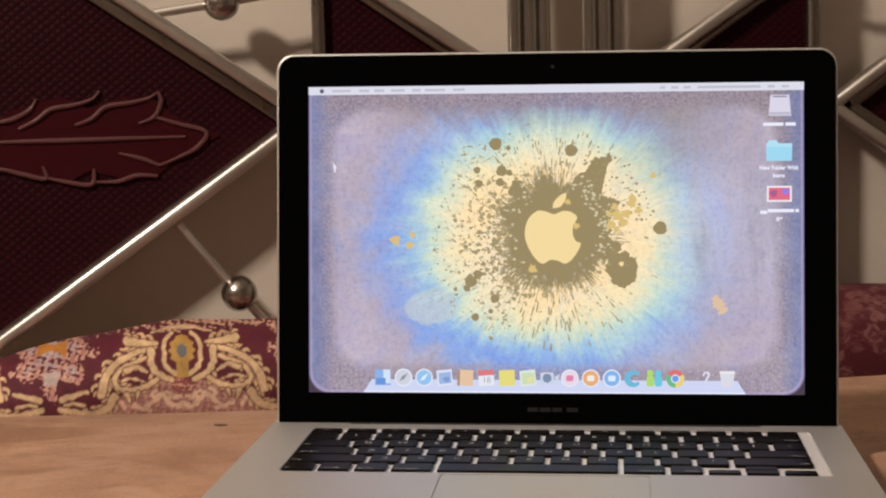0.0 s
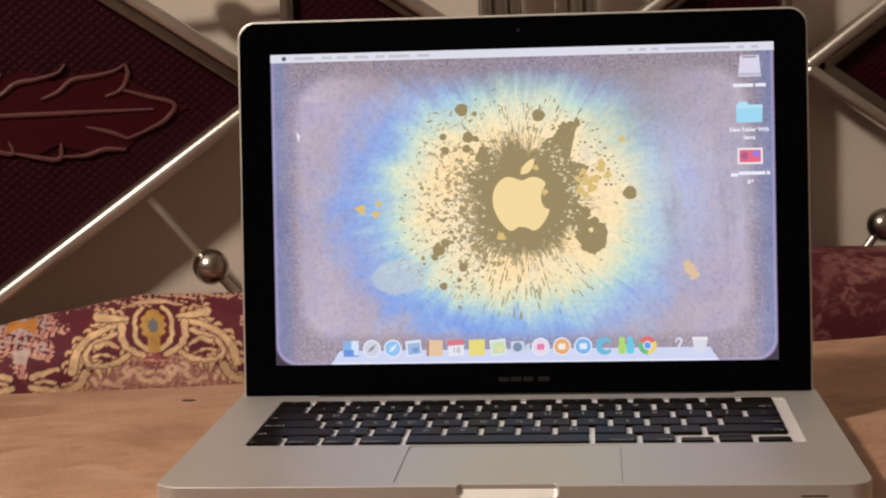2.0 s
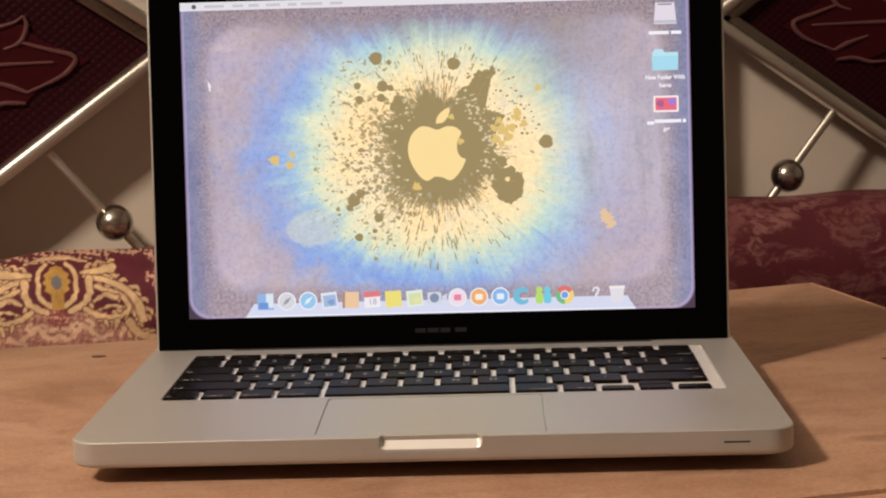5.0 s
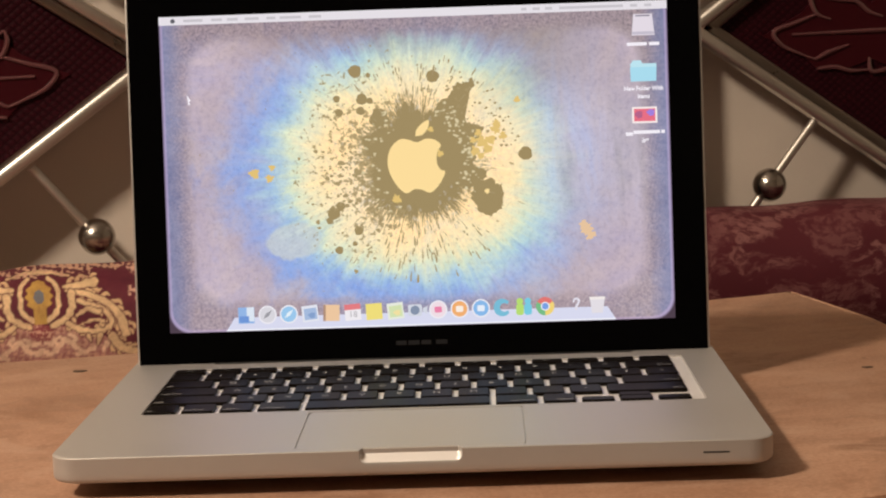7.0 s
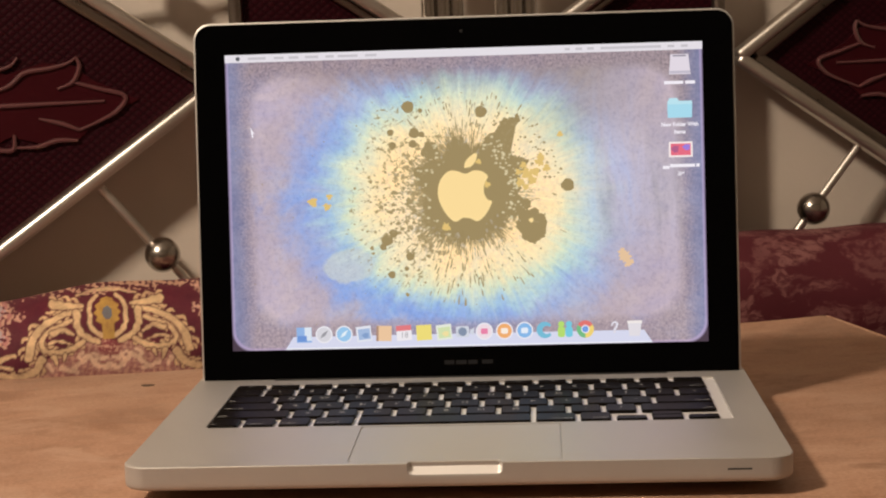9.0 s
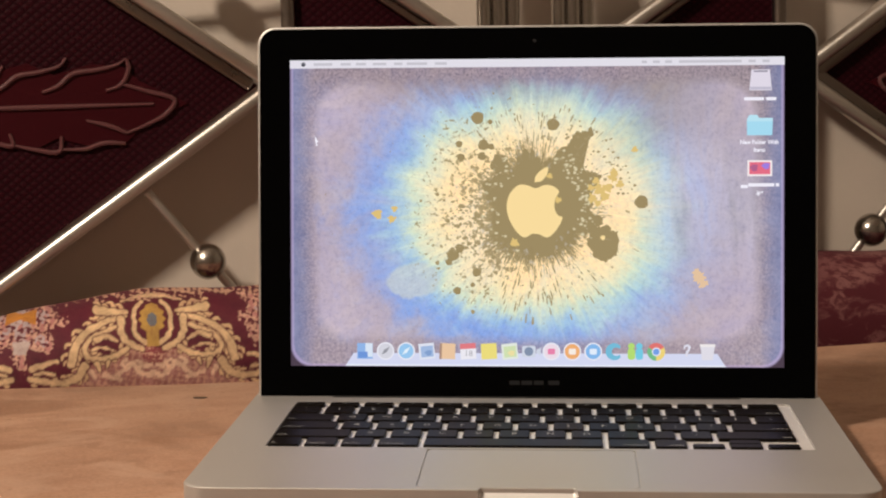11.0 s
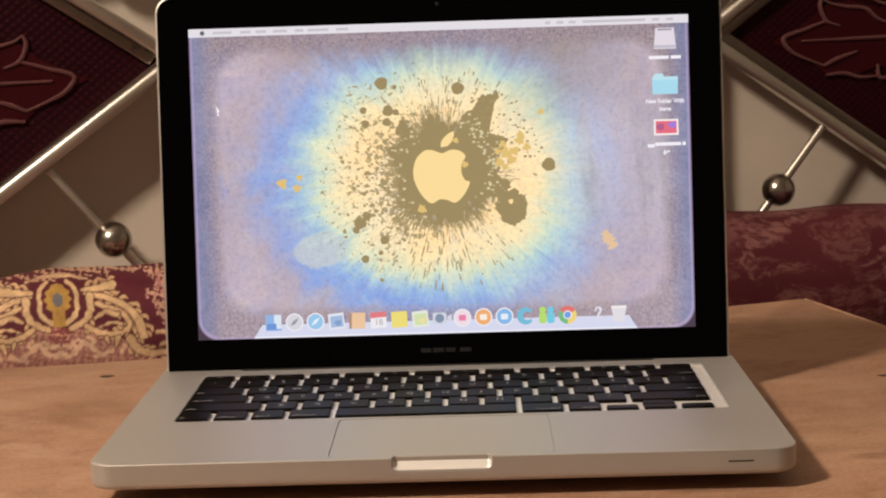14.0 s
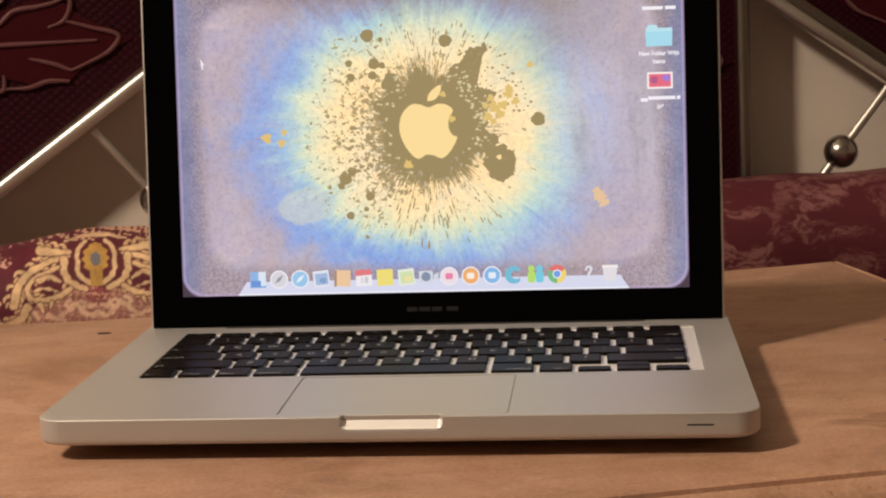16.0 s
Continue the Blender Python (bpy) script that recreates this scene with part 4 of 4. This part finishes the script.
def diamond(cx, cz, hw):
    hz = hw * SLOPE
    out = [(cx - hw, cz), (cx, cz - hz), (cx + hw, cz), (cx, cz + hz)]
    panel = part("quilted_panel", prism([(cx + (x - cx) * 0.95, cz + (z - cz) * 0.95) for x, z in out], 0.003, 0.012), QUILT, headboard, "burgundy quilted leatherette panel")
    for k4, ((x0, z0), (x1, z1)) in enumerate(zip(out, out[1:] + out[:1])):
        part("frame_bar", bar(x0, z0, x1, z1, 0.0135, 0.022, -0.004, 0.005), STEEL, headboard, smooth=True)
        if cx < 0 and k4 < 2:  # the lower bars of this one have no lip
            continue
        k = 0.93
        part("inner_bar", bar(cx + (x0 - cx) * k, cz + (z0 - cz) * k, cx + (x1 - cx) * k, cz + (z1 - cz) * k, 0.012, 0.012, -0.001, 0.003), STEEL_DULL, headboard, smooth=True)
    return panel


def ball_rod(x0, z0, bx, bz, x1, z1):
    part("rod", tube([(x0, 0.0, z0), (bx, -0.004, bz), (x1, -0.004, z1)], 0.0047, 12), STEEL, headboard, smooth=True)
    bm = bmesh.new()
    bmesh.ops.create_uvsphere(bm, u_segments=28, v_segments=18, radius=0.0178, matrix=Matrix.Translation((bx, -0.006, bz)))
    part("ball", bm, BALL, headboard, "round steel ball", True)


for way in (-1, 1):
    panel = diamond(way * 0.593 + (0.002 if way > 0 else 0), 0.182 - (0.003 if way > 0 else 0), 0.321)
    leaf_relief(panel, way * 0.585, 0.167, -way, 0.228)
    leaf_relief(panel, way * 0.605, 0.163, way, 0.229)
    ball_rod(way * 0.4075 + 0.0075, 0.0785 - way * 0.0025, way * 0.351 + 0.007, 0.0105, way * 0.272 + 0.007, -0.086)
    ball_rod(way * 0.432, 0.285, way * 0.351, 0.2965, way * 0.262, 0.310)
    part("upright", tube([(way * 0.256, 0.0, -0.16), (way * 0.256, 0.0, 0.62)], 0.0072, 14), STEEL_DULL, headboard, smooth=True)
    for dx, r in ((0.024, 0.0075), (0.0385, 0.0085), (0.0535, 0.0075)):
        part("post", tube([(way * dx - 0.006, -0.004, 0.18), (way * dx - 0.006, -0.004, 0.62)], r, 16), POST, headboard, smooth=True)
    part("frame_bar", bar(way * 0.255, 0.340, way * 0.02, 0.184, 0.014, 0.022, -0.004, 0.005), STEEL, headboard, smooth=True)
    part("inner_bar", bar(way * 0.251, 0.325, way * 0.02, 0.168, 0.008, 0.012, -0.001, 0.003), STEEL_DULL, headboard, smooth=True)
    # outer uprights and feet carry the board
    part("upright", tube([(way * 0.93, 0.0, FLOOR_Z), (way * 0.93, 0.0, 0.62)], 0.016, 16), STEEL_DULL, headboard, smooth=True)
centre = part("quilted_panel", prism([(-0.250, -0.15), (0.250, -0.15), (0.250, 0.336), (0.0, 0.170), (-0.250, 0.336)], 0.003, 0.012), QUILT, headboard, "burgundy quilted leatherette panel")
leaf_relief(centre, 0.03, 0.11, 1, 0.215)
leaf_relief(centre, -0.03, 0.11, -1, 0.215)
part("rail", bar(-0.93, 0.62, 0.93, 0.62, 0.03, 0.03), STEEL, headboard, smooth=True)
part("rail", bar(-0.93, -0.155, 0.93, -0.155, 0.02, 0.02), STEEL_DULL, headboard, smooth=True)


# ---------------------------------------------------------------- bed
def bed_mattress():
    ob = link_mesh("mattress", box(-0.95, 0.95, -0.40, -0.03, -0.34, -0.145, bevel=0.03, segments=4), SPREAD, True)
    ob.matrix_world = ROOM
    tagged(ob, "bed mattress under a dark red floral spread", "mattress")
    base_ob = link_mesh("bed_base", box(-0.94, 0.94, -0.39, -0.04, FLOOR_Z, -0.34, bevel=0.006), WOOD)
    base_ob.matrix_world = ROOM
    tagged(base_ob, "plain wooden bed base under the mattress", "bed base")


bed_mattress()


def pillow(name, x0, x1, top, label, material, figure=None, droop=(0.0, 0.0), nx=90, ny=60):
    """A soft pillow lying along the headboard; figure(x, w) gives its woven colours."""
    s = np.linspace(0, 1, nx + 1)[:, None]
    a = -np.pi / 2 - np.linspace(0, math.tau, ny, endpoint=False)[None, :]  # from below, round the front to the top
    x = x0 + (x1 - x0) * s + 0 * a
    edge = np.clip(np.minimum(s, 1 - s) * 9, 0, 1)
    fat = np.sqrt(1 - (1 - edge) ** 2)
    crown = top - droop[0] * np.clip(1 - s * 2.2, 0, 1) ** 1.5 - droop[1] * np.clip(s * 3 - 2, 0, 1) ** 1.5
    half = 0.5 * (crown + 0.145) * (0.35 + 0.65 * fat)
    sx, sz = np.sign(np.cos(a)) * np.abs(np.cos(a)) ** 0.8, np.sign(np.sin(a)) * np.abs(np.sin(a)) ** 0.9
    y = -0.080 + 0.072 * sx * (0.5 + 0.5 * fat) + 0.0016 * np.sin(x * 31 + 2 * sz) * np.sin(x * 13 + 3 * a)
    z = -0.145 + half + half * sz + 0.0012 * np.sin(x * 47 + 1.7) * np.clip(sz, 0, 1)
    count = (nx + 1) * ny
    faces = [(i * ny + j, i * ny + (j + 1) % ny, (i + 1) * ny + (j + 1) % ny, (i + 1) * ny + j) for i in range(nx) for j in range(ny)]
    faces += [tuple(range(ny)), tuple(range(nx * ny, count))]
    me = bpy.data.meshes.new(name)
    me.from_pydata(np.stack([x, y, z], -1).reshape(-1, 3).tolist(), [], faces)
    if figure:
        colours = np.ones((count, 4), np.float32)
        colours[:, :3] = figure(x.ravel(), (z + 0.15 * y).ravel())
        me.color_attributes.new("weave", "FLOAT_COLOR", "POINT").data.foreach_set("color", colours.ravel())
    me.materials.append(material)
    me.polygons.foreach_set("use_smooth", [True] * len(me.polygons))
    me.update()
    ob = new(name, me)
    ob.matrix_world = ROOM
    return tagged(ob, label, "pillow", "pillows on the bed")


def stroke(px, pz, pts, w0, w1):
    """How far points lie inside a tapering stroke, in millimetres; over 0 is inside."""
    best = np.full(px.shape, -99.0)
    for i in range(len(pts) - 1):
        (ax, az), (bx, bz) = pts[i], pts[i + 1]
        dx, dz = bx - ax, bz - az
        t = np.clip(((px - ax) * dx + (pz - az) * dz) / (dx * dx + dz * dz + 1e-9), 0, 1)
        w = w0 + (w1 - w0) * (i + t) / (len(pts) - 1)
        best = np.maximum(best, w - np.hypot(px - ax - t * dx, pz - az - t * dz))
    return best


def ripple(x, z, scale, seed):
    """Cheap smooth noise, about -1 to 1."""
    rng = random.Random(seed)
    out = 0 * x
    for _ in range(7):
        a, f, p = rng.uniform(0, math.tau), rng.uniform(0.6, 1.5) * scale, rng.uniform(0, math.tau)
        out = out + np.sin(f * (x * math.cos(a) + z * math.sin(a)) + p)
    return out / 3.2


SCROLLS = [([(24, 6), (42, 1), (59, -8), (69, -21), (73, -36)], 2.4, 4.6), ([(22, 9), (36, 10), (49, 12)], 2.2, 5.0), ([(9, 18), (15, 12), (16.5, 0), (15, -12), (6, -20)], 2.0, 2.8),
           ([(28, 3), (28, -9), (22, -19), (10, -25)], 4.0, 3.0), ([(33, -4), (54, -13), (61, -25), (54, -32), (36, -31), (24, -24)], 2.2, 3.0), ([(51, -15), (41, -12), (32, -17)], 3.0, 1.8),
           ([(54, -24), (46, -22), (36, -25)], 1.8, 1.2), ([(61, -38), (69, -49), (84, -53), (110, -48)], 4.2, 3.2), ([(108, -39), (98, -36), (86, -33)], 3.4, 2.2), ([(50, -37), (48, -44)], 3.2, 0.9),
           ([(40, -36), (42, -41)], 2.2, 0.8), ([(0, 24), (12, 23), (27, 19)], 2.4, 1.2), ([(88, -45), (98, -43), (106, -44)], 2.0, 1.4)]
PALE = [([(34, -49), (25, -42), (19, -38), (15, -43), (8, -49), (0, -47)], 1.5, 2.0), ([(25, -42), (29, -37), (24, -34)], 1.3, 0.9), ([(15, -43), (11, -39), (15, -35)], 1.4, 0.9),
        ([(44, -47), (38, -50), (30, -52)], 1.6, 1.2), ([(56, -44), (52, -50)], 1.8, 1.0), ([(8, -41), (3, -40)], 1.3, 1.0)]


def lobes(pts, count, size, lean=38):
    """Short leaf lobes to both sides of a scroll."""
    out = []
    for k in range(count):
        f = (k + 0.5) / count * (len(pts) - 1)
        i = min(int(f), len(pts) - 2)
        (ax, az), (bx, bz) = pts[i], pts[i + 1]
        x0, z0, a = ax + (bx - ax) * (f - i), az + (bz - az) * (f - i), math.atan2(bz - az, bx - ax)
        for side in (-1, 1):
            b, r = a + side * radians(lean), size * (0.8 + 0.4 * ((k * 7 + side) % 3) / 2)
            tip = (x0 + r * math.cos(b), z0 + r * math.sin(b))
            out.append(([(x0, z0), tip, (tip[0] + r * 0.45 * math.cos(a), tip[1] + r * 0.45 * math.sin(a))], 2.4, 0.9))
    return out


def curved(strokes):
    """The strokes with their bends rounded."""
    return [([(p.x, p.y) for p in smooth_path([(x, z, 0) for x, z in pts], 4)], w0, w1) for pts, w0, w1 in strokes]


LEAVES = []
for pts_, count_, size_ in ((SCROLLS[0][0], 9, 8.2), (SCROLLS[1][0], 4, 7.4), (SCROLLS[7][0], 5, 7.0), (SCROLLS[4][0], 7, 5.0)):
    LEAVES += lobes(pts_, count_, size_, 62)
LEAVES, SCROLLS, PALE = curved(LEAVES), curved(SCROLLS), curved(PALE)


def brocade(x, w):
    """Colours of the brocade: gold scrolls round a medallion, repeated along the pillow."""
    period = 0.236
    cell = np.mod((x + MEDAL_X) / period + 0.5, 1.0) - 0.5
    px, pz = np.abs(cell) * period * 1000, (w + 0.0524) * 1000
    n, fine = ripple(x * 1000, w * 1000, 0.22, 3), ripple(x * 1000, w * 1000, 0.75, 5)
    lace = ripple(x * 1000, w * 1000, 1.0, 8) + 0.5 * ripple(x * 1000, w * 1000, 1.7, 21)
    out = np.empty((len(x), 3))
    out[:] = (0.090, 0.0016, 0.017)

    def paint(where, colour):
        m = where.astype(float)[:, None]
        out[:] = out * (1 - m) + np.array(colour) * m

    other = 118 - px
    shield = np.hypot(other, (pz - 4) * 1.05) - 30 - 5 * np.sin(7 * np.arctan2(pz - 4, other)) - 7 * n - 3 * fine
    paint((shield < 6) * np.clip(lace * 2.2 + 0.75, 0, 1), (0.62, 0.36, 0.27))
    paint((shield < 0) & (fine > 0.3), (0.50, 0.22, 0.20))
    paint((shield < -11) * np.clip(lace * 2.0 + 0.5, 0, 1), (0.46, 0.38, 0.40))
    paint((np.abs(other) < 7 + 3 * n) & (np.abs(pz + 20) < 6), (0.52, 0.42, 0.40))
    paint((np.abs(other) < 14) & (pz > 6 - 0.4 * np.abs(other)) & (pz < 15 - 0.3 * (14 - np.abs(other))), (0.55, 0.22, 0.03))
    ground = pz + 24 + 0.004 * px * px - 3 * n
    inside = (ground < 0) & (px < 52 + np.clip(-24 - pz, 0, 40) * 0.9 + 3 * n)
    paint(inside, (0.44, 0.21, 0.18))
    paint(inside & (np.hypot(px, pz + 30) < 11 + 3 * n), (0.26, 0.05, 0.06))
    paint(inside & (lace > 0.35), (0.60, 0.33, 0.24))
    paint(inside & (lace < -0.6), (0.36, 0.14, 0.12))
    for pts, w0, w1 in PALE:
        paint(np.clip(stroke(px, pz, pts, w0, w1) + 1.1 + 0.7 * fine, 0, 1), (0.84, 0.57, 0.40))
    for pts, w0, w1 in LEAVES:
        deep = stroke(px, pz, pts, w0 * 0.95, w1) + 0.3 * fine
        paint(np.clip(deep / 0.8 + 1.5, 0, 1) * 0.75, (0.10, 0.010, 0.020))
        paint(np.clip(deep / 0.8 + 0.4, 0, 1), (0.74, 0.50, 0.28))
    for pts, w0, w1 in SCROLLS:
        deep = stroke(px, pz, pts, w0 * 0.86, w1 * 0.86) + 0.35 * np.sin(px * 0.6 + pz * 0.5) + 0.4 * fine
        paint(np.clip(deep / 0.8 + 1.7, 0, 1) * 0.85, (0.085, 0.010, 0.018))
        paint(np.clip(deep / 1.0 + 0.4, 0, 1), (0.76, 0.53, 0.30))
    paint((pz > 21 + 4 * n) & (lace > 0.1 - 0.3 * n), (0.62, 0.37, 0.25))
    body_ = 11 * np.sqrt(np.clip(1 - ((pz - 2) / 14) ** 2, 0, 1)) + 1.2 * np.sin(pz * 0.9)
    body_ = np.where(pz < -8, np.maximum(body_, 5.5), body_)
    paint(np.clip((body_ - px) * 0.7 + 0.5, 0, 1) * ((pz < 17) & (pz > -23)), (0.52, 0.31, 0.07))
    paint((px / 4.6) ** 2 + ((pz - 1.5) / 6.2) ** 2 < 1, (0.16, 0.17, 0.20))
    return out * (1 + 0.12 * n[:, None])


MEDAL_X = 0.408
pillow("pillow", -0.74, -0.02, -0.012, "burgundy and gold brocade pillow lying against the headboard", BROCADE, brocade, (0.085, 0.0), 800, 320)
pillow("pillow", 0.02, 0.80, 0.001, "dark red floral pillow lying against the headboard", SPREAD)
